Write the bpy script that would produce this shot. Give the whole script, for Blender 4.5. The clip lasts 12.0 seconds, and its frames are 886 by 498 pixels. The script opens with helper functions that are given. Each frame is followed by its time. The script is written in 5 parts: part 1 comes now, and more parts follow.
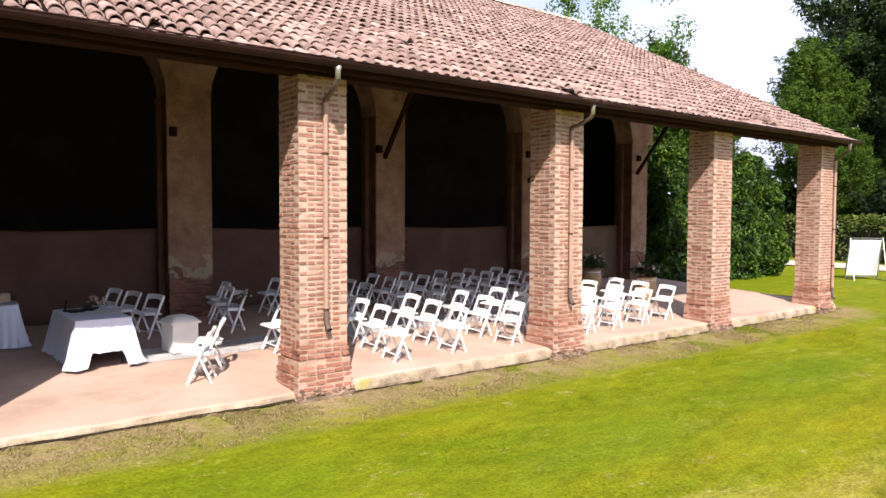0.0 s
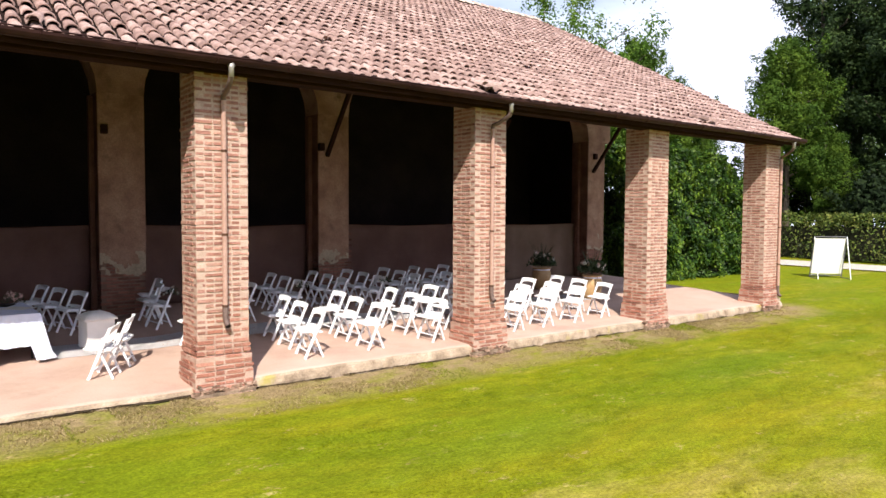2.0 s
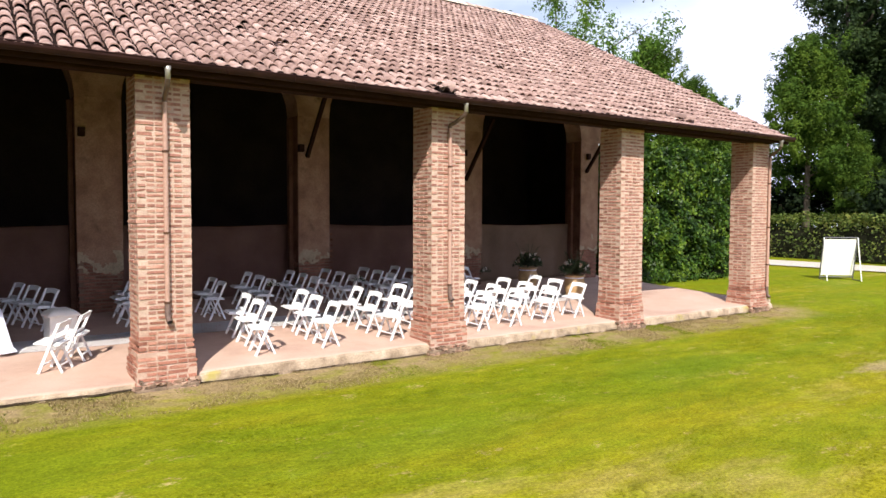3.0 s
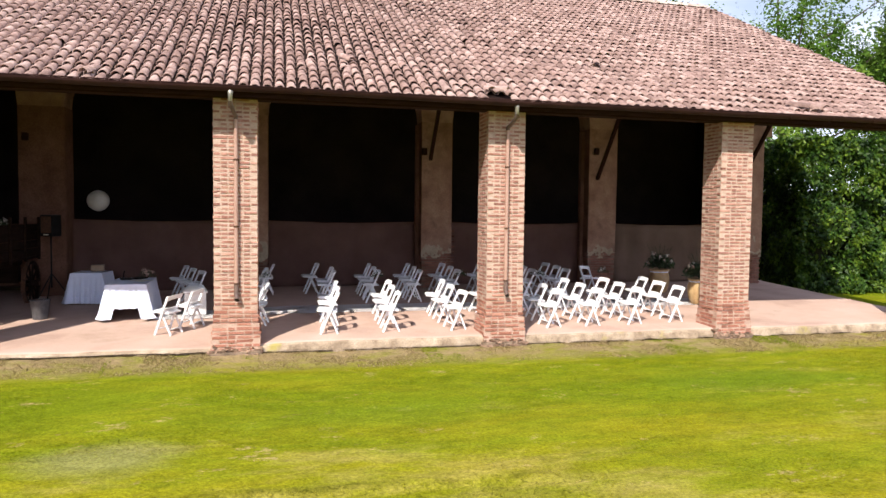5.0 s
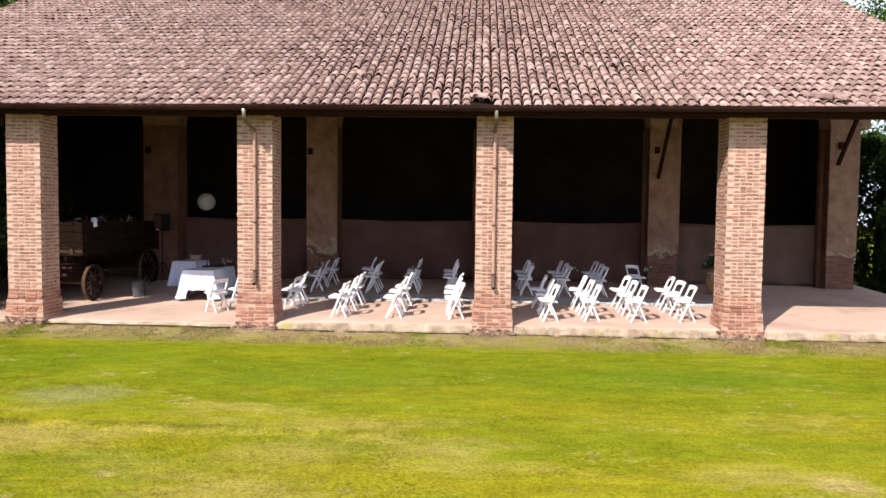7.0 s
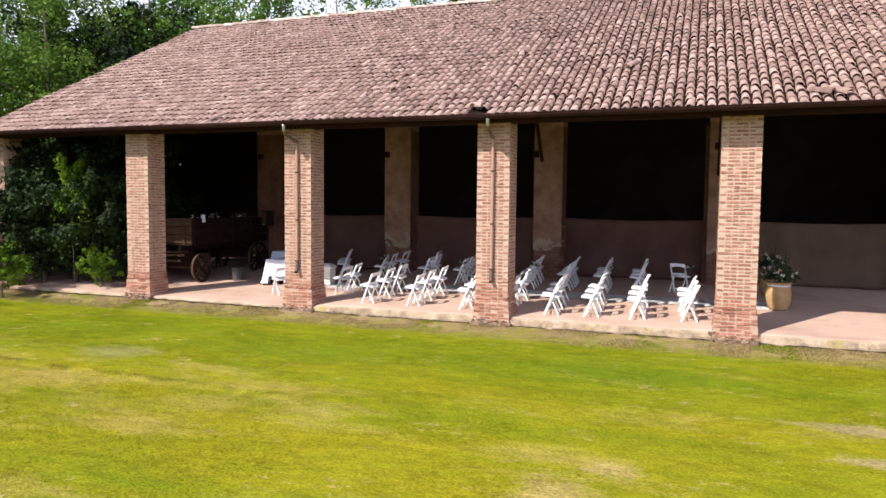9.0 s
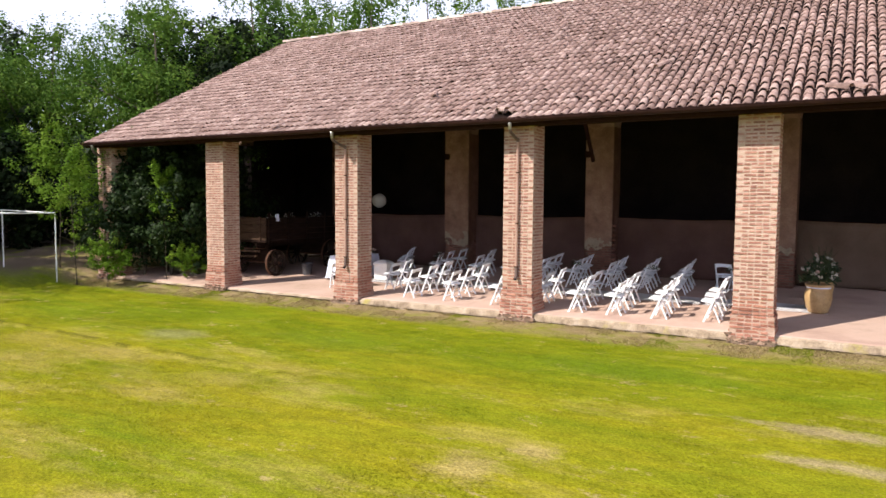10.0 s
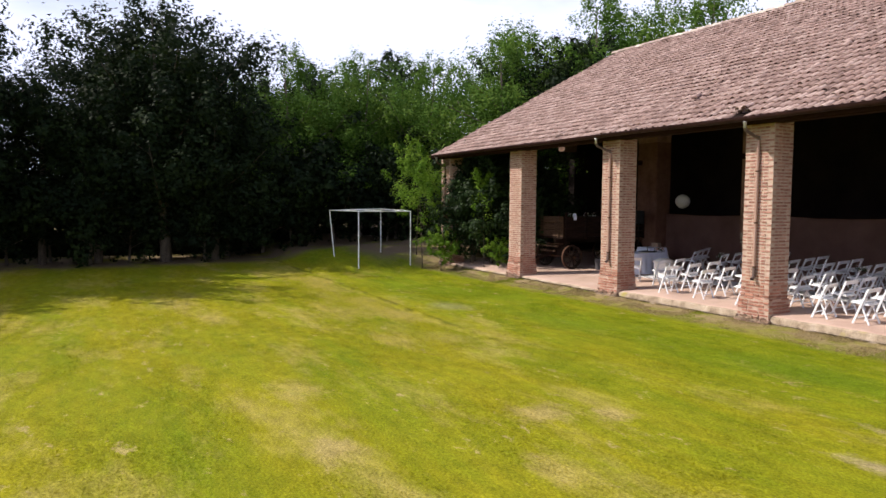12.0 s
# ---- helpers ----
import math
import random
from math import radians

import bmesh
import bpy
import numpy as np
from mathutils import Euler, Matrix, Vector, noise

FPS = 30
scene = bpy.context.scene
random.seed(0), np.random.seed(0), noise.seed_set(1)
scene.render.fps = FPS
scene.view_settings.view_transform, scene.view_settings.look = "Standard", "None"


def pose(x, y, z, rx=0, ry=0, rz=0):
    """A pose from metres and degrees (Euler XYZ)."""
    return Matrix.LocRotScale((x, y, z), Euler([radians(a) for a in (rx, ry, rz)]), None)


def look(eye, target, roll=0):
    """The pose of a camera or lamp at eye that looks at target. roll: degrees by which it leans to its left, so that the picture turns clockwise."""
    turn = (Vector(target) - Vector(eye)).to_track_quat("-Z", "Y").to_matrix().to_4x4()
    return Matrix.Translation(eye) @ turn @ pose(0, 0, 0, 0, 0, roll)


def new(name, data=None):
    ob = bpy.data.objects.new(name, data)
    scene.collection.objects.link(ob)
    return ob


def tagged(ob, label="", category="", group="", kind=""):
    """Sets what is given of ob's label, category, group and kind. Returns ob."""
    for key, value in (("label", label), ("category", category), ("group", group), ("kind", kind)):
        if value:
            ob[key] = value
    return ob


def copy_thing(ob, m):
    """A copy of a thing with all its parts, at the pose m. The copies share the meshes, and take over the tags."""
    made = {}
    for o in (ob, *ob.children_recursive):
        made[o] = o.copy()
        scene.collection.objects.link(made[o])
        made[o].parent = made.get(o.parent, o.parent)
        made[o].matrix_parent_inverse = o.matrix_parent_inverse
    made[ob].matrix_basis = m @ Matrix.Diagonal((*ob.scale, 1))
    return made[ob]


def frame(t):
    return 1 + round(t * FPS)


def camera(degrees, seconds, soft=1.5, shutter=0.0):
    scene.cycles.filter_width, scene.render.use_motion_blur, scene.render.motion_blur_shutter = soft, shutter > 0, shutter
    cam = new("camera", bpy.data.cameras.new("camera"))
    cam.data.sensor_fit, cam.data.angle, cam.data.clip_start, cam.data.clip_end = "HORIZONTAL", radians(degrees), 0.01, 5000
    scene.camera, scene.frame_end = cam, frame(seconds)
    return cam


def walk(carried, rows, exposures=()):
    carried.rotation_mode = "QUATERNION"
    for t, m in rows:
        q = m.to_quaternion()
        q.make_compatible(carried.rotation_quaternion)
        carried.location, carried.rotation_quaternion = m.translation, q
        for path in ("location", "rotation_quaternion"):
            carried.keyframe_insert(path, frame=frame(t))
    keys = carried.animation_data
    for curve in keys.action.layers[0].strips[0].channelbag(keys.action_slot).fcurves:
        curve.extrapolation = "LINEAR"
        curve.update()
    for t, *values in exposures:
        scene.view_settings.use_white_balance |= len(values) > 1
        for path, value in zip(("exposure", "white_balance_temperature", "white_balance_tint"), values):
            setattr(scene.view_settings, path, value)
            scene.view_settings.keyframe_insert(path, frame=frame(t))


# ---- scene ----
# Camera: a low drone that slides along the lawn and turns to keep the barn in view.
cam = camera(64.8, 12.0, soft=1.5, shutter=0.15)
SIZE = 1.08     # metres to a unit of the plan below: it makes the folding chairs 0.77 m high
PATH = [
    (0, (-3.930, -8.311, 2.477), (-2.515, -6.450, 2.370), 0.2),
    (0.5, (-3.794, -8.432, 2.485), (-2.380, -6.572, 2.375), 0.2),
    (1, (-3.587, -8.605, 2.472), (-2.170, -6.746, 2.363), 0.2),
    (1.5, (-3.299, -8.855, 2.468), (-1.883, -6.995, 2.358), 0.3),
    (2, (-2.904, -9.168, 2.470), (-1.486, -7.309, 2.357), 0.3),
    (2.5, (-2.423, -9.566, 2.471), (-1.014, -7.701, 2.358), 0.3),
    (3, (-1.883, -9.999, 2.424), (-0.557, -8.074, 2.318), 0.2),
    (3.5, (-1.286, -10.504, 2.408), (-0.181, -8.444, 2.301), 0.3),
    (5.5, (1.923, -12.574, 2.443), (2.310, -10.269, 2.325), 0.7),
    (6, (2.855, -12.988, 2.433), (3.070, -10.661, 2.315), 0.7),
    (6.5, (3.843, -13.331, 2.405), (3.887, -10.993, 2.291), 0.6),
    (7, (4.840, -13.608, 2.409), (4.716, -11.274, 2.292), 0.7),
    (9, (9.140, -14.158, 2.618), (8.342, -11.964, 2.466), 0.6),
    (9.5, (10.250, -14.142, 2.621), (9.293, -12.011, 2.468), 0.6),
    (10, (11.342, -14.039, 2.666), (10.171, -12.019, 2.507), 0.4),
    (10.5, (12.381, -13.908, 2.658), (10.930, -12.078, 2.500), 0.3),
    (11, (13.421, -13.667, 2.667), (11.718, -12.070, 2.507), 0.2),
    (11.5, (14.430, -13.332, 2.657), (12.507, -12.007, 2.498), 0.3),
    (12, (15.315, -12.934, 2.597), (13.243, -11.858, 2.440), 0.4),
]
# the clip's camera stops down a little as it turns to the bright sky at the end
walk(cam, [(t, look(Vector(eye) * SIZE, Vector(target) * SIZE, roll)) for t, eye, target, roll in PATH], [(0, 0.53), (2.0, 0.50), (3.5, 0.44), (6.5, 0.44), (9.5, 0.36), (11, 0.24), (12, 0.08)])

# ---- light: a high sun from the front left, and a half clouded sky ----
SUN_DIR = Vector((-0.65, -1.0, 1.15)).normalized()
sun = new("sun", bpy.data.lights.new("sun", "SUN"))
sun.data.energy, sun.data.angle, sun.data.color = 5.3, radians(0.5), (1.0, 0.92, 0.81)
sun.rotation_euler = SUN_DIR.to_track_quat("Z", "Y").to_euler()
sun.location = (-20, -30, 40)

world = bpy.data.worlds.new("world")
scene.world = world
world.use_nodes = True
wn, wl = world.node_tree.nodes, world.node_tree.links
wn.clear()
w_out, w_bg = wn.new("ShaderNodeOutputWorld"), wn.new("ShaderNodeBackground")
w_sky = wn.new("ShaderNodeTexSky")
w_sky.sky_type, w_sky.sun_disc = "NISHITA", False
w_sky.sun_elevation = math.asin(SUN_DIR.z)
w_sky.sun_rotation = math.atan2(SUN_DIR.x, SUN_DIR.y)
w_dim = wn.new("ShaderNodeMix")
w_dim.data_type, w_dim.blend_type = "RGBA", "MULTIPLY"
w_dim.inputs["Factor"].default_value = 1.0
w_dim.inputs["B"].default_value = (0.10, 0.10, 0.10, 1)
w_co, w_map, w_no = wn.new("ShaderNodeTexCoord"), wn.new("ShaderNodeMapping"), wn.new("ShaderNodeTexNoise")
w_map.inputs["Scale"].default_value = (1.0, 1.0, 2.6)
w_no.inputs["Scale"].default_value, w_no.inputs["Detail"].default_value = 2.3, 7
w_ramp = wn.new("ShaderNodeValToRGB")
w_ramp.color_ramp.elements[0].position, w_ramp.color_ramp.elements[1].position = 0.27, 0.47
w_ramp.color_ramp.elements[0].color = (0.35, 0.35, 0.35, 1)
w_mix = wn.new("ShaderNodeMix")
w_mix.data_type = "RGBA"
w_mix.inputs["B"].default_value = (0.96, 1.01, 1.27, 1)
wl.new(w_co.outputs["Generated"], w_map.inputs["Vector"])
wl.new(w_map.outputs["Vector"], w_no.inputs["Vector"])
wl.new(w_no.outputs["Fac"], w_ramp.inputs["Fac"])
wl.new(w_sky.outputs["Color"], w_dim.inputs["A"])
w_sep, w_up, w_thin = wn.new("ShaderNodeSeparateXYZ"), wn.new("ShaderNodeMapRange"), wn.new("ShaderNodeMath")
for key, value in (("From Min", 0.40), ("From Max", 0.80), ("To Min", 1.0), ("To Max", 0.30)):
    w_up.inputs[key].default_value = value
w_thin.operation = "MULTIPLY"
wl.new(w_co.outputs["Generated"], w_sep.inputs["Vector"])
wl.new(w_sep.outputs["Z"], w_up.inputs["Value"])
wl.new(w_ramp.outputs["Color"], w_thin.inputs[0])
wl.new(w_up.outputs["Result"], w_thin.inputs[1])
wl.new(w_thin.outputs["Value"], w_mix.inputs["Factor"])
wl.new(w_dim.outputs["Result"], w_mix.inputs["A"])
wl.new(w_mix.outputs["Result"], w_bg.inputs["Color"])
wl.new(w_bg.outputs["Background"], w_out.inputs["Surface"])


# ---- materials ----
def feed(links, socket, v):
    """Joins a socket to another, or sets its number or colour."""
    if isinstance(v, float):
        socket.default_value = v
    elif isinstance(v, tuple):
        socket.default_value = (*v, 1)
    else:
        links.new(v, socket)


def material(name, colors, scale=6.0, rough=0.8, bump=0.0, bump_scale=40.0, fine=0.0, fine_scale=60.0, vary="", spread=0.0,
             metal=0.0, stain=None, stain_scale=0.8, stain_at=0.58, leaf=0.0, stretch=(1, 1, 1), glow=0.0, spec=0.5, step=0.45, drift=True):
    """A surface of two or three colours mixed by noise, with fine grain, an optional second stain and relief.
    vary: object or island, a random step of brightness from piece to piece."""
    m = bpy.data.materials.new(name)
    m.use_nodes = True
    n, l = m.node_tree.nodes, m.node_tree.links
    b = n["Principled BSDF"]
    b.inputs["Roughness"].default_value, b.inputs["Metallic"].default_value = rough, metal
    b.inputs["Specular IOR Level"].default_value = spec
    co, mp = n.new("ShaderNodeTexCoord"), n.new("ShaderNodeMapping")
    mp.inputs["Scale"].default_value = stretch
    l.new(co.outputs["Object"], mp.inputs["Vector"])
    if vary == "object":
        rnd = n.new("ShaderNodeObjectInfo").outputs["Random"]
    elif vary == "island":
        rnd = n.new("ShaderNodeNewGeometry").outputs["Random Per Island"]
    vec = mp.outputs["Vector"]
    if vary and drift:
        off = n.new("ShaderNodeVectorMath")
        off.operation = "MULTIPLY_ADD"
        cx = n.new("ShaderNodeCombineXYZ")
        l.new(rnd, cx.inputs["X"]), l.new(rnd, cx.inputs["Y"])
        l.new(cx.outputs["Vector"], off.inputs[0])
        off.inputs[1].default_value = (37, 91, 0)
        l.new(vec, off.inputs[2])
        vec = off.outputs["Vector"]
    no = n.new("ShaderNodeTexNoise")
    no.inputs["Scale"].default_value, no.inputs["Detail"].default_value, no.inputs["Roughness"].default_value = scale, 6, 0.6
    l.new(vec, no.inputs["Vector"])
    rp = n.new("ShaderNodeValToRGB")
    els = rp.color_ramp.elements
    while len(els) < len(colors):
        els.new(0.5)
    for i, c in enumerate(colors):
        els[i].position = 0.32 + 0.36 * i / max(1, len(colors) - 1)
        els[i].color = (*c, 1)
    fac = no.outputs["Fac"]
    if vary:
        mi = n.new("ShaderNodeMath")
        mi.operation = "MULTIPLY_ADD"
        sh = n.new("ShaderNodeMath")
        sh.operation = "SUBTRACT"
        l.new(rnd, sh.inputs[0])
        sh.inputs[1].default_value = 0.5
        l.new(sh.outputs[0], mi.inputs[0])
        mi.inputs[1].default_value = step
        l.new(fac, mi.inputs[2])
        fac = mi.outputs[0]
    l.new(fac, rp.inputs["Fac"])
    col = rp.outputs["Color"]

    def mixin(factor, a, bcol, mode="MIX"):
        x = n.new("ShaderNodeMix")
        x.data_type, x.blend_type = "RGBA", mode
        feed(l, x.inputs["Factor"], factor), feed(l, x.inputs["A"], a), feed(l, x.inputs["B"], bcol)
        return x.outputs["Result"]

    if fine:
        fn = n.new("ShaderNodeTexNoise")
        fn.inputs["Scale"].default_value, fn.inputs["Detail"].default_value = fine_scale, 4
        l.new(vec, fn.inputs["Vector"])
        fr = n.new("ShaderNodeMapRange")
        fr.inputs["From Min"].default_value, fr.inputs["From Max"].default_value = 0.3, 0.7
        fr.inputs["To Min"].default_value, fr.inputs["To Max"].default_value = 1 - fine, 1 + fine
        l.new(fn.outputs["Fac"], fr.inputs["Value"])
        col = mixin(1.0, col, fr.outputs["Result"], "MULTIPLY")
    if spread:
        vr = n.new("ShaderNodeMapRange")
        vr.inputs["To Min"].default_value, vr.inputs["To Max"].default_value = 1 - spread, 1 + spread
        wh = n.new("ShaderNodeTexWhiteNoise")
        wh.noise_dimensions = "1D"
        l.new(rnd, wh.inputs["W"])
        l.new(wh.outputs["Value"], vr.inputs["Value"])
        col = mixin(1.0, col, vr.outputs["Result"], "MULTIPLY")
    if stain:
        sn = n.new("ShaderNodeTexNoise")
        sn.inputs["Scale"].default_value, sn.inputs["Detail"].default_value, sn.inputs["Roughness"].default_value = stain_scale, 8, 0.65
        l.new(co.outputs["Object"], sn.inputs["Vector"])
        sr = n.new("ShaderNodeMapRange")
        sr.inputs["From Min"].default_value, sr.inputs["From Max"].default_value = stain_at, stain_at + 0.12
        l.new(sn.outputs["Fac"], sr.inputs["Value"])
        col = mixin(sr.outputs["Result"], col, stain)
    l.new(col, b.inputs["Base Color"])
    if bump:
        bn = n.new("ShaderNodeTexNoise")
        bn.inputs["Scale"].default_value, bn.inputs["Detail"].default_value = bump_scale, 5
        l.new(vec, bn.inputs["Vector"])
        bp = n.new("ShaderNodeBump")
        bp.inputs["Strength"].default_value, bp.inputs["Distance"].default_value = bump, 0.01
        l.new(bn.outputs["Fac"], bp.inputs["Height"])
        l.new(bp.outputs["Normal"], b.inputs["Normal"])
    if leaf:
        tr, ad = n.new("ShaderNodeBsdfTranslucent"), n.new("ShaderNodeMixShader")
        ad.inputs["Fac"].default_value = leaf
        l.new(col, tr.inputs["Color"])
        l.new(b.outputs["BSDF"], ad.inputs[1]), l.new(tr.outputs["BSDF"], ad.inputs[2])
        l.new(ad.outputs["Shader"], n["Material Output"].inputs["Surface"])
    if glow:
        l.new(col, b.inputs["Emission Color"])
        b.inputs["Emission Strength"].default_value = glow
    return m


BRICKS = [(0.245, 0.108, 0.082), (0.345, 0.164, 0.125), (0.45, 0.255, 0.197)]
brick_mat = material("brick", BRICKS, 5, 0.9, 0.5, 45, 0.22, 70, "object", 0.10, stain=(0.50, 0.38, 0.31), stain_scale=14, stain_at=0.64, step=0.25)
brick_joined_mat = material("brick_joined", BRICKS, 5, 0.9, 0.5, 45, 0.22, 70, "island", 0.10, stain=(0.50, 0.38, 0.31), stain_scale=14, stain_at=0.64, step=0.25)
red_brick_mat = material("red_brick", [(0.25, 0.096, 0.066), (0.365, 0.155, 0.108), (0.455, 0.235, 0.173)], 5, 0.9, 0.5, 45, 0.22, 70, "object", 0.18, stain=(0.48, 0.34, 0.27), stain_scale=12, stain_at=0.62, step=0.25)
mortar_mat = material("mortar", [(0.42, 0.295, 0.235), (0.55, 0.41, 0.335)], 7, 0.95, 0.8, 60, 0.15, 90)
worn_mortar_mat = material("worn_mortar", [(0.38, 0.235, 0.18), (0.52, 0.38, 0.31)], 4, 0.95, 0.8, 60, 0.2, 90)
foot_mat = material("old_mortar", [(0.11, 0.08, 0.055), (0.21, 0.15, 0.105), (0.32, 0.235, 0.17)], 5, 0.95, 0.9, 30, 0.3, 60)
rubble_mat = material("crumbled_brick", [(0.13, 0.085, 0.058), (0.25, 0.155, 0.108), (0.37, 0.25, 0.18)], 6, 0.95, 0.9, 30, 0.3, 60, "island", 0.2)
plaster_mat = material("old_plaster", [(0.18, 0.102, 0.074), (0.265, 0.161, 0.117), (0.35, 0.236, 0.178)], 1.4, 0.92, 0.5, 25, 0.15, 40,
                       stain=(0.13, 0.085, 0.06), stain_scale=1.6, stain_at=0.56, spec=0.1)
undercoat_mat = material("plaster_undercoat", [(0.27, 0.22, 0.16), (0.40, 0.33, 0.25)], 3, 0.95, 0.6, 25, 0.2, 40, spec=0.08)
# Inner piers' brick and mortar, darkened for the dim light under the roof.
SHADED_BRICKS = [(0.13, 0.052, 0.036), (0.20, 0.082, 0.056), (0.27, 0.12, 0.085)]
inner_brick_mat = material("shaded_brick", SHADED_BRICKS, 5, 0.9, 0.6, 45, 0.25, 70, "object", 0.2, stain=(0.30, 0.22, 0.17), stain_scale=9, stain_at=0.62, step=0.25)
inner_brick_joined_mat = material("shaded_brick_joined", SHADED_BRICKS, 5, 0.9, 0.6, 45, 0.25, 70, "island", 0.2, stain=(0.30, 0.22, 0.17), stain_scale=9, stain_at=0.62, step=0.25)
inner_mortar_mat = material("shaded_mortar", [(0.15, 0.095, 0.07), (0.24, 0.165, 0.125)], 5, 0.95, 0.8, 60, 0.2, 90, spec=0.1)
# Hall walls: the darkness behind the arches is put into their near-black colour.
inner_wall_mat = material("inner_wall_shade", [(0.012, 0.009, 0.009), (0.024, 0.017, 0.016)], 1.2, 0.95, 0.5, 20, 0.2, 30, spec=0.08)
# Pier sides: reddish bare brick, with the shadow on them put in as well.
side_plaster_mat = material("bare_shaded_jamb", [(0.105, 0.053, 0.039), (0.185, 0.100, 0.072)], 2.2, 0.95, 0.6, 25, 0.2, 40, spec=0.08)
TILES = [(0.19, 0.119, 0.104), (0.295, 0.192, 0.170), (0.415, 0.300, 0.273)]
tile_mat = material("roof_tile", TILES, 5, 0.88, 0.4, 40, 0.2, 60, "object", 0.10, stain=(0.20, 0.15, 0.125), stain_scale=7, stain_at=0.61, step=0.24)
tile_joined_mat = material("roof_tile_joined", TILES, 5, 0.88, 0.4, 40, 0.2, 60, "island", 0.10, stain=(0.20, 0.15, 0.125), stain_scale=7, stain_at=0.61, step=0.24)
# Channel tiles darker than the covers: the shade between the rows in their colour.
channel_mat = material("shaded_channel_tile", [(0.065, 0.042, 0.035), (0.12, 0.078, 0.065), (0.20, 0.137, 0.118)], 5, 0.9, 0.4, 40, 0.25, 60, "island", 0.12, step=0.25)
ridge_mat = material("ridge_tile", [(0.30, 0.22, 0.19), (0.44, 0.35, 0.31), (0.56, 0.48, 0.43)], 5, 0.88, 0.4, 40, 0.2, 60, "island", 0.12)
# Roof timbers and boards carry the shade under the tiles in their colour.
wood_mat = material("shaded_roof_wood", [(0.018, 0.007, 0.006), (0.036, 0.015, 0.012)], 3, 0.85, 0.4, 20, 0.25, 30, stretch=(1, 6, 6), spec=0.08)
board_mat = material("shaded_roof_boards", [(0.010, 0.006, 0.005), (0.020, 0.011, 0.009)], 3, 0.9, 0.3, 20, 0.2, 30, spec=0.08)
gutter_mat = material("gutter_copper_brown", [(0.020, 0.008, 0.008), (0.040, 0.017, 0.015)], 4, 0.5, 0.1, 30, spec=0.12)
pipe_mat = material("downpipe_paint", [(0.36, 0.215, 0.17), (0.46, 0.295, 0.24)], 3, 0.5, 0.1, 30, 0.1, 40)
pipe_dark_mat = material("dark_pipe_paint", [(0.10, 0.068, 0.06), (0.18, 0.125, 0.11)], 4, 0.5, 0.1, 30, 0.15, 40, spec=0.2)
pipe_grey_mat = material("zinc", [(0.30, 0.28, 0.26), (0.48, 0.46, 0.43)], 6, 0.45, 0.1, 30, metal=0.5)
iron_mat = material("rusty_iron", [(0.05, 0.03, 0.025), (0.13, 0.065, 0.04)], 20, 0.8, 0.4, 60, spec=0.08)
floor_mat = material("pink_concrete", [(0.43, 0.29, 0.235), (0.53, 0.37, 0.30), (0.57, 0.415, 0.35)], 0.9, 0.75, 0.15, 60, 0.06, 45,
                     stain=(0.40, 0.27, 0.20), stain_scale=0.45, stain_at=0.57)
edge_mat = material("mossy_edge", [(0.20, 0.145, 0.10), (0.37, 0.285, 0.205), (0.47, 0.375, 0.29)], 3.5, 0.95, 0.8, 25, 0.2, 40,
                    stain=(0.36, 0.30, 0.10), stain_scale=1.6, stain_at=0.58)
white_mat = material("white_resin", [(0.74, 0.75, 0.80), (0.81, 0.82, 0.86)], 4, 0.42, spec=0.4)
cloth_mat = material("white_tablecloth", [(0.68, 0.735, 0.92), (0.74, 0.79, 0.95)], 5, 0.9, 0.15, 200, spec=0.2)
pouf_mat = material("cream_upholstery", [(0.80, 0.78, 0.77), (0.86, 0.84, 0.83)], 5, 0.85, 0.1, 120, spec=0.2)
runner_mat = material("white_runner", [(0.74, 0.73, 0.75), (0.85, 0.84, 0.86)], 2, 0.9, 0.2, 90, 0.06, 60, spec=0.2)
curtain_mat = material("brown_sackcloth", [(0.19, 0.107, 0.092), (0.255, 0.152, 0.131)], 1.2, 0.95, 0.4, 160, 0.12, 120, spec=0.1)
# Sackcloth of the last bay: the light bounced in there makes the colour paler.
lit_sack_mat = material("lit_sackcloth", [(0.22, 0.15, 0.11), (0.30, 0.21, 0.16)], 1.2, 0.95, 0.4, 160, 0.12, 120, spec=0.1)
# Wagon wood in two tones: sides darkened for shade, ends paler for light.
cart_mat = material("shaded_cart_wood", [(0.012, 0.007, 0.0055), (0.026, 0.014, 0.011)], 3, 0.85, 0.5, 25, 0.3, 35, stretch=(1, 1, 5), spec=0.08)
cart_light_mat = material("lit_cart_wood", [(0.055, 0.033, 0.023), (0.11, 0.068, 0.047)], 3, 0.85, 0.5, 25, 0.3, 35, stretch=(1, 1, 6), spec=0.08)
wheel_mat = material("dark_wheel_wood", [(0.02, 0.012, 0.009), (0.05, 0.032, 0.024)], 4, 0.85, 0.4, 25, 0.3, 35, spec=0.08)
zinc_mat = material("galvanised", [(0.08, 0.08, 0.09), (0.15, 0.15, 0.16)], 10, 0.6, metal=0.2, spec=0.2)
black_mat = material("black_plastic", [(0.008, 0.008, 0.009), (0.016, 0.016, 0.017)], 8, 0.5, spec=0.12)
clay_mat = material("glazed_clay", [(0.36, 0.22, 0.10), (0.52, 0.36, 0.18)], 4, 0.45, 0.3, 25, 0.15, 30)
card_mat = material("cardboard", [(0.30, 0.22, 0.16), (0.38, 0.29, 0.21)], 4, 0.9)
paper_mat = material("lantern_paper", [(0.56, 0.54, 0.51), (0.64, 0.62, 0.59)], 6, 0.9)
bark_mat = material("bark", [(0.06, 0.045, 0.035), (0.15, 0.12, 0.09)], 6, 0.95, 0.9, 14, 0.3, 30, stretch=(1, 1, 0.3))
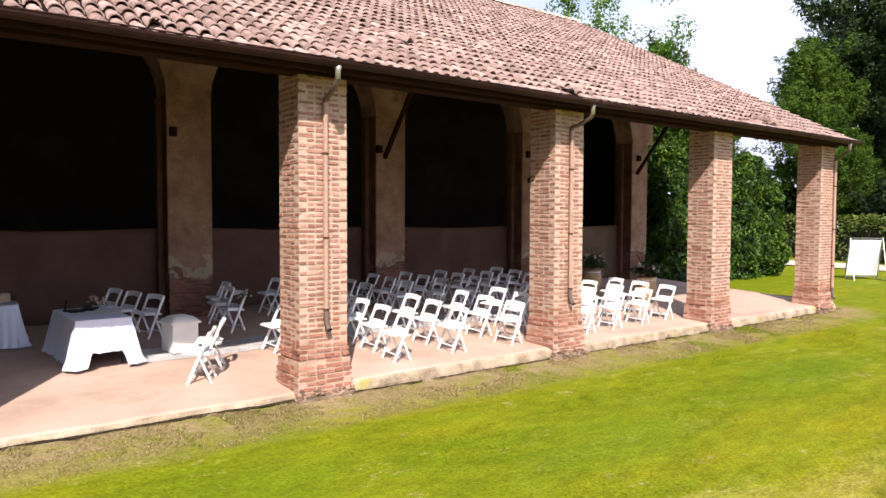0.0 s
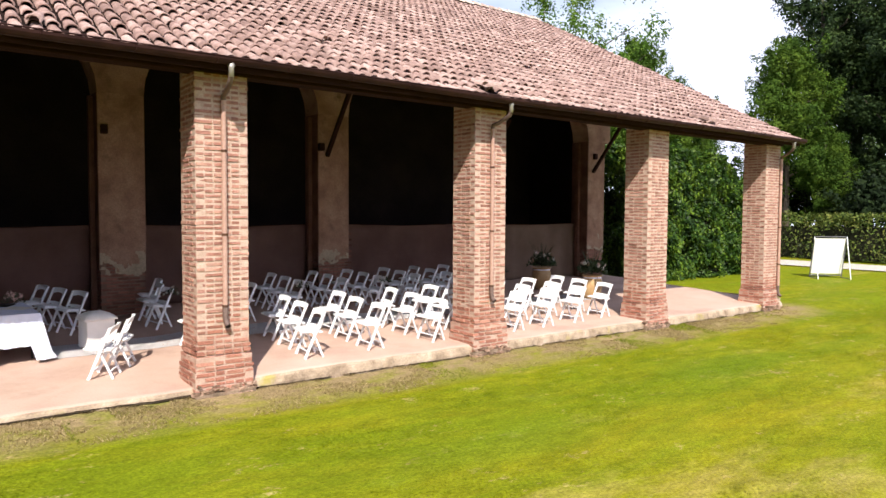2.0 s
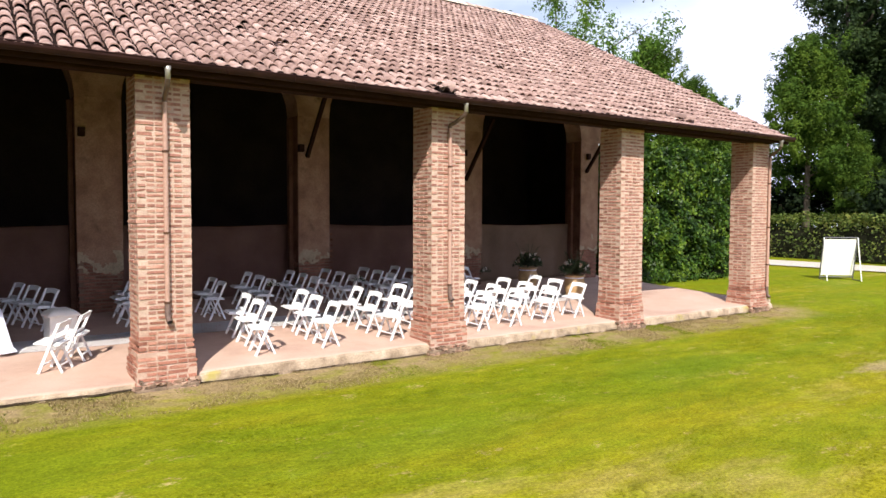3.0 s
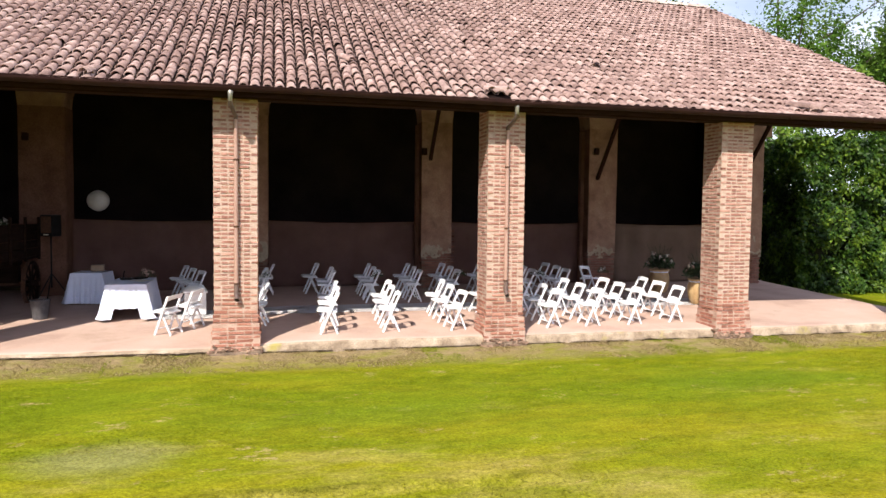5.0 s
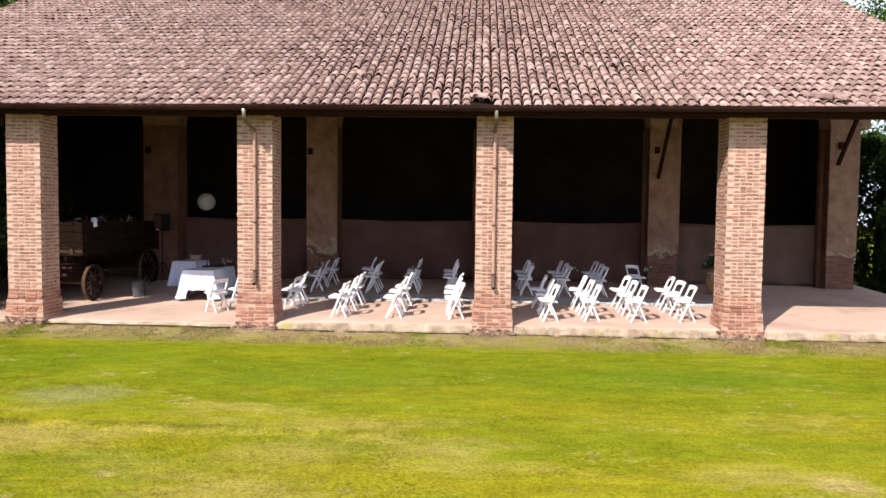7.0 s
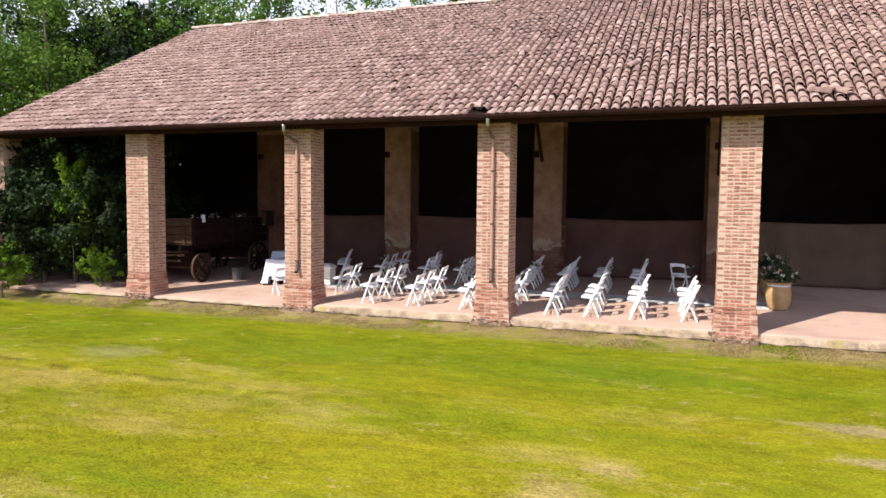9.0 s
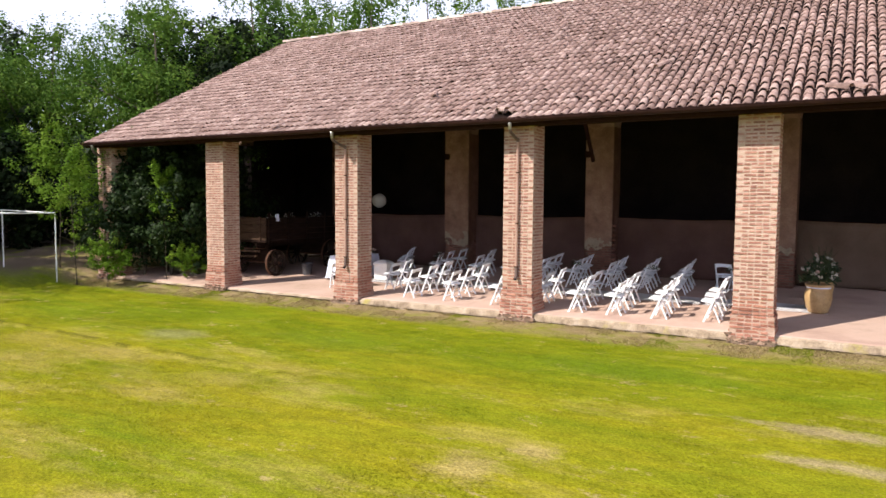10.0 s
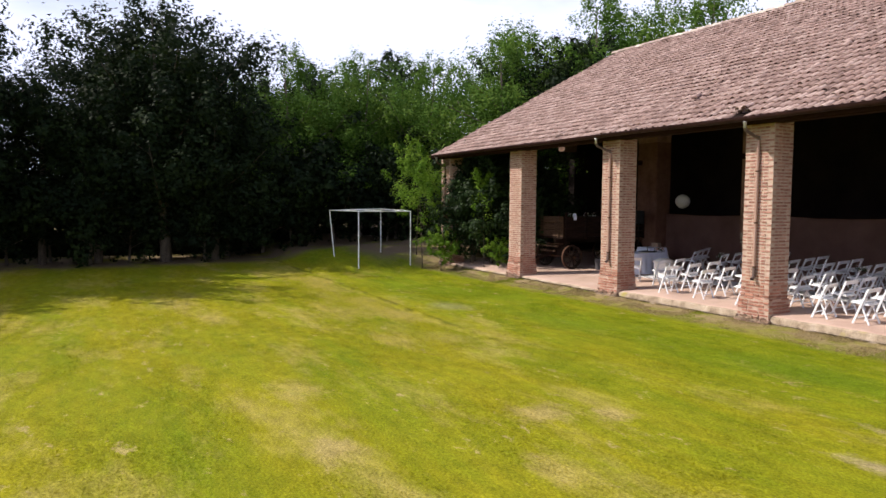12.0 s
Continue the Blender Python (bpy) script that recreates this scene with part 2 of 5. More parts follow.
# Colour of the box in each hedge: shade that shows through the leaves.
core_mat = material("hedge_gap_shade", [(0.012, 0.014, 0.008), (0.03, 0.03, 0.018)], 5, 0.95, 0.8, 20, 0.3, 30, spec=0.05)
locust_mat = material("locust_leaf", [(0.036, 0.085, 0.009), (0.074, 0.15, 0.018), (0.155, 0.235, 0.034)], 0.55, 0.7, vary="island", spread=0.14, leaf=0.18, spec=0.12, step=0.16, drift=False)
# Leaves of the woods: the shade on their near side is in this colour.
shaded_leaf_mat = material("shaded_leaf", [(0.005, 0.011, 0.005), (0.011, 0.022, 0.007), (0.026, 0.042, 0.010)], 0.55, 0.7, vary="island", spread=0.14, leaf=0.14, spec=0.12, step=0.16, drift=False)
# Elder leaves coloured dark for the shade under the barn roof.
elder_mat = material("shaded_elder_leaf", [(0.006, 0.014, 0.004), (0.015, 0.034, 0.008), (0.036, 0.066, 0.013)], 0.8, 0.6, vary="island", spread=0.2, leaf=0.2, spec=0.18, step=0.2, drift=False)
poplar_mat = material("poplar_leaf", [(0.010, 0.022, 0.008), (0.024, 0.046, 0.012), (0.055, 0.085, 0.022)], 0.55, 0.65, vary="island", spread=0.14, leaf=0.18, spec=0.15, step=0.16, drift=False)
spray_mat = material("young_locust_leaf", [(0.065, 0.14, 0.012), (0.13, 0.235, 0.02), (0.22, 0.32, 0.04)], 1.2, 0.7, vary="island", spread=0.14, leaf=0.35, spec=0.12, step=0.16, drift=False)
robinia_mat = material("robinia_leaf", [(0.03, 0.068, 0.010), (0.06, 0.115, 0.014), (0.11, 0.17, 0.02)], 0.55, 0.7, vary="island", spread=0.14, leaf=0.35, spec=0.12, step=0.16, drift=False)
laurel_mat = material("laurel_leaf", [(0.010, 0.031, 0.0045), (0.033, 0.080, 0.008), (0.118, 0.188, 0.017)], 1.6, 0.5, vary="island", spread=0.35, leaf=0.2, spec=0.25, step=0.26, drift=False)
beech_mat = material("hedge_leaf", [(0.035, 0.060, 0.012), (0.085, 0.125, 0.02), (0.17, 0.18, 0.04)], 1.6, 0.6, vary="island", spread=0.35, leaf=0.25, spec=0.25, step=0.26, drift=False)
flower_mat = material("white_petals", [(0.70, 0.66, 0.60), (0.80, 0.76, 0.72)], 9, 0.7, vary="island", spread=0.1, leaf=0.2)
pink_mat = material("blush_petals", [(0.55, 0.33, 0.28), (0.72, 0.52, 0.45)], 9, 0.7, vary="island", spread=0.1)
sprig_mat = material("bouquet_leaf", [(0.02, 0.04, 0.014), (0.05, 0.085, 0.03)], 5, 0.55, vary="island", spread=0.3, leaf=0.15)
gravel_mat = material("gravel", [(0.40, 0.36, 0.31), (0.56, 0.52, 0.46)], 14, 0.95, 0.8, 50, 0.3, 70)
dirt_mat = material("bare_earth", [(0.13, 0.095, 0.065), (0.25, 0.185, 0.125)], 2.5, 0.95, 0.9, 25, 0.3, 40)
straw_mat = material("straw", [(0.18, 0.13, 0.06), (0.32, 0.25, 0.12), (0.44, 0.35, 0.19)], 2, 0.8, vary="island", spread=0.25, leaf=0.3, spec=0.1)
tuft_mat = material("green_tuft", [(0.12, 0.16, 0.01), (0.20, 0.24, 0.015), (0.27, 0.28, 0.04)], 2, 0.8, vary="island", spread=0.25, leaf=0.35, spec=0.1)
crack_mat = material("gap_shade", [(0.02, 0.015, 0.01), (0.06, 0.045, 0.03)], 8, 0.95, 0.6, 40, 0.3, 60, spec=0.1)
frame_white_mat = material("white_steel", [(0.80, 0.80, 0.80), (0.88, 0.88, 0.88)], 8, 0.4)
board_white_mat = material("white_board", [(0.74, 0.73, 0.70), (0.80, 0.79, 0.77)], 2, 0.6)


def lawn(name, tip):
    """Mown grass: yellow green, with lusher bands along the barn, dry patches and bare earth against the slab."""
    m = bpy.data.materials.new(name)
    m.use_nodes = True
    n, l = m.node_tree.nodes, m.node_tree.links
    b = n["Principled BSDF"]
    b.inputs["Roughness"].default_value = 0.75
    b.inputs["Specular IOR Level"].default_value = 0.04
    co = n.new("ShaderNodeTexCoord")

    def noise_of(scale, stretch, detail=5, rough=0.6):
        mp, no = n.new("ShaderNodeMapping"), n.new("ShaderNodeTexNoise")
        mp.inputs["Scale"].default_value = stretch
        no.inputs["Scale"].default_value, no.inputs["Detail"].default_value, no.inputs["Roughness"].default_value = scale, detail, rough
        l.new(co.outputs["Object"], mp.inputs["Vector"]), l.new(mp.outputs["Vector"], no.inputs["Vector"])
        return no.outputs["Fac"]

    def span(v, lo, hi, a=0.0, z=1.0):
        r = n.new("ShaderNodeMapRange")
        for k, x in (("From Min", lo), ("From Max", hi), ("To Min", a), ("To Max", z)):
            r.inputs[k].default_value = x
        l.new(v, r.inputs["Value"])
        return r.outputs["Result"]

    def blend(f, a, c, mode="MIX"):
        x = n.new("ShaderNodeMix")
        x.data_type, x.blend_type = "RGBA", mode
        feed(l, x.inputs["Factor"], f), feed(l, x.inputs["A"], a), feed(l, x.inputs["B"], c)
        return x.outputs["Result"]

    def maths(op, a, c):
        x = n.new("ShaderNodeMath")
        x.operation = op
        feed(l, x.inputs[0], a), feed(l, x.inputs[1], c)
        return x.outputs[0]

    k = 1.3 if tip else 1.0
    green, yellow, dry = (0.140 * k, 0.178 * k, 0.007), (0.232 * k, 0.212 * k, 0.010), (0.335 * k, 0.27 * k, 0.072)
    band = maths("ADD", maths("MULTIPLY", noise_of(0.55, (0.2, 1.0, 1.0), 3), 0.6), maths("MULTIPLY", noise_of(2.4, (0.35, 1.0, 1.0), 6, 0.7), 0.4))
    sep = n.new("ShaderNodeSeparateXYZ")
    l.new(co.outputs["Object"], sep.inputs["Vector"])
    # lusher between the barn and the old turf edge, drier beyond it
    far = span(sep.outputs["Y"], -3.2, -5.2)
    across = maths("ADD", maths("ADD", sep.outputs["Y"], maths("MULTIPLY", sep.outputs["X"], 0.03)), span(noise_of(0.9, (1, 0.2, 1), 5), 0.3, 0.7, 0.34, 0.50))
    col = blend(span(maths("ADD", band, span(far, 0.0, 1.0, -0.07, 0.05)), 0.37, 0.64), green, yellow)
    worn = maths("ADD", noise_of(0.8, (0.35, 1.0, 1.0), 7, 0.68), span(far, 0.0, 1.0, -0.05, 0.02))
    col = blend(span(worn, 0.53, 0.72, 0.0, 0.9), col, dry)
    lip = maths("MULTIPLY", span(across, -5.08, -5.22), span(across, -6.8, -5.5))
    lip = maths("MULTIPLY", lip, maths("MULTIPLY", span(sep.outputs["X"], 5.0, 3.0), span(noise_of(1.1, (0.6, 1, 1), 6), 0.40, 0.66, 0.0, 0.9)))
    col = blend(lip, col, dry)
    bare, scuffed = (0.345 * k, 0.27 * k, 0.145 * k), (0.355 * k, 0.275 * k, 0.10 * k)
    # scuffed patches, and two bare wheel tracks before the east bay
    for px_, py_, rx_, ry_, tint in ((7.9, -7.6, 0.8, 0.65, scuffed), (8.4, -6.8, 0.45, 0.4, scuffed), (11.3, -4.45, 1.9, 0.36, bare), (11.7, -5.62, 1.5, 0.30, bare), (5.4, -10.2, 1.0, 0.6, dry), (8.0, -10.5, 0.8, 0.5, scuffed), (9.6, -8.6, 0.8, 0.4, dry), (13.6, -4.3, 1.4, 0.3, bare)):
        mp, gr_ = n.new("ShaderNodeMapping"), n.new("ShaderNodeTexGradient")
        gr_.gradient_type = "SPHERICAL"
        mp.inputs["Scale"].default_value = (1 / rx_, 1 / ry_, 0.01)
        mp.inputs["Location"].default_value = (-px_ / rx_, -py_ / ry_, 0)
        l.new(co.outputs["Object"], mp.inputs["Vector"]), l.new(mp.outputs["Vector"], gr_.inputs["Vector"])
        spot = maths("ADD", gr_.outputs["Fac"], maths("MULTIPLY", noise_of(2.6, (0.6, 1, 1), 8, 0.80), 2.2))
        col = blend(span(spot, 1.32, 1.85, 0.0, 0.8), col, tint)
    for px_, py_, rx_, ry_, tint in ((8.2, -2.7, 2.4, 0.8, (0.115 * k, 0.170 * k, 0.009)), (2.5, -3.4, 2.6, 0.7, (0.125 * k, 0.175 * k, 0.009)), (-0.7, -4.4, 1.1, 0.7, (0.23 * k, 0.225 * k, 0.085))):
        mp, gr_ = n.new("ShaderNodeMapping"), n.new("ShaderNodeTexGradient")
        gr_.gradient_type = "SPHERICAL"
        mp.inputs["Scale"].default_value = (1 / rx_, 1 / ry_, 0.01)
        mp.inputs["Location"].default_value = (-px_ / rx_, -py_ / ry_, 0)
        l.new(co.outputs["Object"], mp.inputs["Vector"]), l.new(mp.outputs["Vector"], gr_.inputs["Vector"])
        spot = maths("ADD", gr_.outputs["Fac"], maths("MULTIPLY", noise_of(1.6, (0.6, 1, 1), 6, 0.7), 0.9))
        col = blend(span(spot, 0.55, 1.15, 0.0, 0.7), col, tint)
    # dark line along the old turf edge: the step's shade, put into the colour
    edge = maths("MULTIPLY", maths("MULTIPLY", span(across, -5.02, -5.08), span(across, -5.2, -5.12)), span(sep.outputs["X"], 4.5, 2.5))
    col = blend(maths("MULTIPLY", edge, span(noise_of(1.4, (1, 0.3, 1), 5), 0.38, 0.60, 0.0, 0.7)), col, (0.10, 0.09, 0.014))
    col = blend(1.0, col, span(noise_of(5.0, (0.5, 1, 1), 6, 0.75), 0.3, 0.7, 0.74, 1.26), "MULTIPLY")
    grain = span(noise_of(34.0, (0.8, 1, 1), 4, 0.75), 0.3, 0.7, 0.60, 1.40)
    col = blend(1.0, col, grain, "MULTIPLY")
    near = span(sep.outputs["Y"], -1.15, -0.35)
    near = maths("MULTIPLY", near, span(noise_of(2.6, (0.5, 1.2, 1), 7, 0.7), 0.30, 0.55))
    beside = maths("MULTIPLY", span(sep.outputs["X"], -16.0, -12.5), span(sep.outputs["X"], 17.0, 15.5))
    col = blend(maths("MULTIPLY", near, beside), col, blend(1.0, blend(noise_of(6.0, (1, 1, 1), 6, 0.7), (0.17, 0.125, 0.065), (0.37, 0.28, 0.155)), grain, "MULTIPLY"))
    woods = maths("MULTIPLY", maths("ADD", span(sep.outputs["X"], -15.5, -17.5), maths("MULTIPLY", span(sep.outputs["X"], -10.2, -11.6), span(sep.outputs["Y"], -2.6, -1.2))), span(noise_of(0.7, (1, 1, 1), 5), 0.34, 0.52))
    woods = maths("MINIMUM", woods, 1.0)
    col = blend(woods, col, (0.17, 0.125, 0.085))
    l.new(col, b.inputs["Base Color"])
    bn = n.new("ShaderNodeBump")
    bn.inputs["Strength"].default_value, bn.inputs["Distance"].default_value = 0.7, 0.03
    l.new(noise_of(22.0, (1, 1, 1), 5), bn.inputs["Height"])
    if tip:
        tr, ad = n.new("ShaderNodeBsdfTranslucent"), n.new("ShaderNodeMixShader")
        ad.inputs["Fac"].default_value = 0.5
        l.new(col, tr.inputs["Color"])
        l.new(b.outputs["BSDF"], ad.inputs[1]), l.new(tr.outputs["BSDF"], ad.inputs[2])
        l.new(ad.outputs["Shader"], n["Material Output"].inputs["Surface"])
    else:
        l.new(bn.outputs["Normal"], b.inputs["Normal"])
    return m


lawn_mat, blade_mat = lawn("lawn", False), lawn("grass_blade", True)


# ---- building blocks ----
def fz(y, x=5.0):
    """Height of the barn's floor, which rises gently inwards and lies lower in the western bays."""
    u = min(1.0, max(0.0, (1.4 - x) / 1.2))
    return 0.25 + 0.047 * y - 0.065 * u * u * (3 - 2 * u)


def bank(x):
    """How high the earth lies against the slab: higher at its west end."""
    return 0.065 + 0.035 / (1 + np.exp((x - 0.4) * 3.0)) + 0.05 / (1 + np.exp(-(x - 15.0) * 3.0))


def gz(x, y):
    """Height of the lawn."""
    z = -0.19 * (1 - math.exp(y / 4.0)) + bank(x) * math.exp(y / 0.5) if y < 0 else min(bank(x) + 0.02 * y, 0.35)
    # an earthy rise at the wood's edge, west of the barn
    u, v = min(1.0, max(0.0, (-9.7 - x) / 2.6)), min(1.0, max(0.0, (y + 5.2) / 2.0))
    return z - 0.16 * min(1.0, max(0.0, (x - 15.5) / 3.0)) + 0.42 * u * u * (3 - 2 * u) * v * v * (3 - 2 * v)


def thing(name, x, y, z, rz=0.0, label="", category="", group="", kind=""):
    ob = new(name)
    ob.empty_display_size = 0.2
    ob.matrix_basis = pose(x, y, z, 0, 0, rz)
    return tagged(ob, label, category, group, kind)


def mesh_of(name, bm, mat, smooth=False):
    me = bpy.data.meshes.new(name)
    bmesh.ops.recalc_face_normals(bm, faces=bm.faces)
    bm.to_mesh(me)
    bm.free()
    me.materials.append(mat)
    if smooth:
        me.polygons.foreach_set("use_smooth", [True] * len(me.polygons))
    return me


def part(name, bm, mat, parent=None, label="", smooth=False):
    ob = new(name, mesh_of(name, bm, mat, smooth))
    ob.parent = parent
    return tagged(ob, label)


def single(name, bm, mat, label="", category="", group="", kind="", smooth=False):
    return tagged(new(name, mesh_of(name, bm, mat, smooth)), label, category, group, kind)


def raw(name, verts, faces, mat, smooth=False):
    """One mesh from arrays made by a formula."""
    me = bpy.data.meshes.new(name)
    me.from_pydata([tuple(v) for v in verts], [], [tuple(f) for f in faces])
    me.materials.append(mat)
    if smooth:
        me.polygons.foreach_set("use_smooth", [True] * len(me.polygons))
    return me


def quads(name, verts, mat, per=4):
    """Many loose polygons of `per` corners each, from an array of (count, per, 3)."""
    count = len(verts)
    me = bpy.data.meshes.new(name)
    me.vertices.add(count * per)
    me.vertices.foreach_set("co", np.asarray(verts, dtype=np.float32).ravel())
    me.loops.add(count * per)
    me.loops.foreach_set("vertex_index", np.arange(count * per, dtype=np.int32))
    me.polygons.add(count)
    me.polygons.foreach_set("loop_start", np.arange(0, count * per, per, dtype=np.int32))
    me.update(calc_edges=True)
    me.materials.append(mat)
    return me


def add_box(bm, c, s, bevel=0.0, rot=None):
    m = Matrix.Translation(c) @ (rot.to_4x4() if rot is not None else Matrix()) @ Matrix.Diagonal((*s, 1))
    vs = bmesh.ops.create_cube(bm, size=1, matrix=m)["verts"]
    if bevel:
        es = list({e for v in vs for e in v.link_edges})
        bmesh.ops.bevel(bm, geom=es, offset=bevel, segments=2, profile=0.6, affect="EDGES")
    return bm


def add_bar(bm, a, b, w, h, bevel=0.0, side=(0, 1, 0)):
    """A straight bar from a to b; w along `side`, h across it."""
    a, b = Vector(a), Vector(b)
    d = (b - a)
    z = d.normalized()
    x = Vector(side).cross(z).normalized()
    y = z.cross(x)
    rot = Matrix((x, y, z)).transposed()
    return add_box(bm, (a + b) / 2, (h, w, d.length), bevel, rot)


def add_tube(bm, points, radii, seg=8, caps=True):
    """A tapered tube along a line of points."""
    rings = []
    pts = [Vector(p) for p in points]
    for i, p in enumerate(pts):
        d = (pts[min(i + 1, len(pts) - 1)] - pts[max(i - 1, 0)]).normalized()
        u = d.orthogonal().normalized() if abs(d.z) < 0.95 else Vector((1, 0, 0)).cross(d).normalized()
        if i and abs(d.dot(pts[i] - pts[i - 1])) > 0:
            u = (last - d * last.dot(d)).normalized() if (last - d * last.dot(d)).length > 1e-5 else u
        last = u
        v = d.cross(u)
        r = radii[i] if not isinstance(radii, (int, float)) else radii
        rings.append([bm.verts.new(p + r * (math.cos(2 * math.pi * k / seg) * u + math.sin(2 * math.pi * k / seg) * v)) for k in range(seg)])
    for r0, r1 in zip(rings, rings[1:]):
        for k in range(seg):
            bm.faces.new((r0[k], r0[(k + 1) % seg], r1[(k + 1) % seg], r1[k]))
    if caps:
        bm.faces.new(rings[0][::-1]), bm.faces.new(rings[-1])
    return bm


def add_lathe(bm, profile, seg=20, c=(0, 0, 0)):
    """A turned body: (radius, height) from the foot upwards."""
    rings = [[bm.verts.new((c[0] + r * math.cos(2 * math.pi * k / seg), c[1] + r * math.sin(2 * math.pi * k / seg), c[2] + z)) for k in range(seg)]
             for r, z in profile]
    for r0, r1 in zip(rings, rings[1:]):
        for k in range(seg):
            bm.faces.new((r0[k], r0[(k + 1) % seg], r1[(k + 1) % seg], r1[k]))
    bm.faces.new(rings[0][::-1]), bm.faces.new(rings[-1])
    return bm


def B():
    return bmesh.new()


def box_part(name, c, s, mat, parent, bevel=0.0, label=""):
    return part(name, add_box(B(), c, s, bevel), mat, parent, label)


rng = np.random.default_rng(7)
rnd = random.Random(11)


# ---- the ground ----
def ground():
    xs = np.unique(np.concatenate([np.linspace(-160, -24, 18), np.linspace(-24, 40, 129), np.linspace(40, 170, 18)]))
    ys = np.unique(np.concatenate([np.linspace(-160, -18, 18), np.linspace(-18, 24, 169), np.linspace(-6.0, -5.2, 33), np.linspace(24, 170, 18)]))
    verts = []
    for y in ys:
        for x in xs:
            z = gz(x, y) + 0.018 * noise.noise((x * 0.6, y * 0.9, 0)) + 0.008 * noise.noise((x * 2.1, y * 2.6, 3))
            q = -5.50 - (y + 0.03 * x) + 0.12 * noise.noise((x * 0.9, 0, 6)) + 0.05 * noise.noise((x * 3.1, 0, 6))
            if -9 < x < 4.5 and q > 0:
                z -= 0.055 * min(1, q / 0.15) * max(0, 1 - q / 3) * min(1, (x + 9) / 2, (4.5 - x) / 1.5)
            if x < -14 and y > -4:
                z += 0.55 * max(0.0, noise.noise((x * 0.35, y * 0.35, 5))) * min(1, (-14 - x) / 2) * min(1, (y + 4) / 2)
            if -9.9 < x < 15.4 and 0.35 < y < 17.5:
                z -= 0.25
            verts.append((x, y, z))
    w = len(xs)
    faces = [(j * w + i, j * w + i + 1, (j + 1) * w + i + 1, (j + 1) * w + i) for j in range(len(ys) - 1) for i in range(w - 1)]
    me = raw("ground", verts, faces, lawn_mat, True)
    return tagged(new("ground", me), "mown yellow-green lawn with dry patches", "lawn", kind="structure")


ground()


def grass():
    """Short mown blades over the lawn in front of the barn."""
    count = 460000
    x = rng.uniform(-16, 21, count)
    y = -0.05 - 17.0 * rng.random(count) ** 1.15
    z = -0.19 * (1 - np.exp(y / 4.0)) + bank(x) * np.exp(y / 0.5)
    keep = rng.random(count) < np.clip(-y * 0.9 - 0.2, 0.12, 1) * np.clip((x + 16) / 6, 0.15, 1)
    x, y, z = x[keep], y[keep], z[keep]
    count = len(x)
    h = rng.uniform(0.004, 0.011, count)
    a = rng.uniform(0, 2 * np.pi, count)
    w = rng.uniform(0.004, 0.009, count)
    lean = rng.normal(0, 0.03, (count, 2))
    v = np.zeros((count, 3, 3))
    v[:, 0] = np.stack([x - w * np.cos(a), y - w * np.sin(a), z - 0.004], 1)
    v[:, 1] = np.stack([x + w * np.cos(a), y + w * np.sin(a), z - 0.004], 1)
    v[:, 2] = np.stack([x + lean[:, 0], y + lean[:, 1], z + h], 1)
    tagged(new("grass", quads("grass", v, blade_mat, 3)), "short mown yellow-green grass blades", "grass", kind="stuff")


grass()


def straw():
    """Longer dry blades and a few green tufts along the foot of the slab."""
    count = 90000
    x = rng.uniform(-13.5, 15.6, count)
    y = -0.03 - 0.95 * rng.random(count) ** 1.7
    keep = np.array([noise.noise((a * 1.3, b * 2.0, 4)) + 0.5 * noise.noise((a * 5, b * 5, 1)) for a, b in zip(x, y)]) > -0.15
    x, y = x[keep], y[keep]
    count = len(x)
    z = -0.19 * (1 - np.exp(y / 4.0)) + bank(x) * np.exp(y / 0.5)
    green = np.array([noise.noise((a * 0.9 + 20, b, 7)) for a in x for b in (0.0,)]) > 0.18
    green |= (np.abs(x - 0.45) < 0.3) & (y > -0.4)
    h = rng.uniform(0.01, 0.035, count)
    a = rng.uniform(0, 2 * np.pi, count)
    w = rng.uniform(0.003, 0.007, count)
    lean = rng.normal(0, 0.03, (count, 2))
    v = np.zeros((count, 3, 3))
    v[:, 0] = np.stack([x - w * np.cos(a), y - w * np.sin(a), z - 0.006], 1)
    v[:, 1] = np.stack([x + w * np.cos(a), y + w * np.sin(a), z - 0.006], 1)
    v[:, 2] = np.stack([x + lean[:, 0], y + lean[:, 1], z + h], 1)
    tagged(new("dry_grass", quads("dry_grass", v[~green], straw_mat, 3)), "dry straw-coloured grass along the slab", "grass", kind="stuff")
    tagged(new("grass_tufts", quads("grass_tufts", v[green], tuft_mat, 3)), "fresh green grass tufts along the slab", "grass", kind="stuff")


straw()

# gravel drive beyond the lawn, at the foot of the far hedge
bm = B()
rows_ = [[bm.verts.new((x + 0.35 * noise.noise((x, y * 0.4, 1)) - 0.25 * y, y, gz(x, y) + 0.05)) for x in (32.6, 34.6, 36.6)] for y in np.linspace(-24, 40, 40)]
for r0, r1 in zip(rows_, rows_[1:]):
    for k in range(2):
        bm.faces.new((r0[k], r0[k + 1], r1[k + 1], r1[k]))
single("road", bm, gravel_mat, "pale gravel drive along a clipped hedge", "drive", kind="structure")

# ---- the barn: plan ----
PIERS = [-9.35, -4.33, 0.39, 5.10, 9.87, 14.68]     # centres along the front
PIER_Y, PIER_W, PIER_D = 0.275, 0.715, 0.61         # their middle, width and depth
X0, X1 = -9.75, 15.25                               # the ends of the roof
RIDGE_Y, RISE, FOOT = 8.75, 0.535, 4.73            # the roof's top surface: FOOT + RISE * y
EAVE_Y = -0.47
BACK_Y = 2 * RIDGE_Y - 0.6


def roof_z(y):
    return FOOT + RISE * (y if y <= RIDGE_Y else 2 * RIDGE_Y - y)


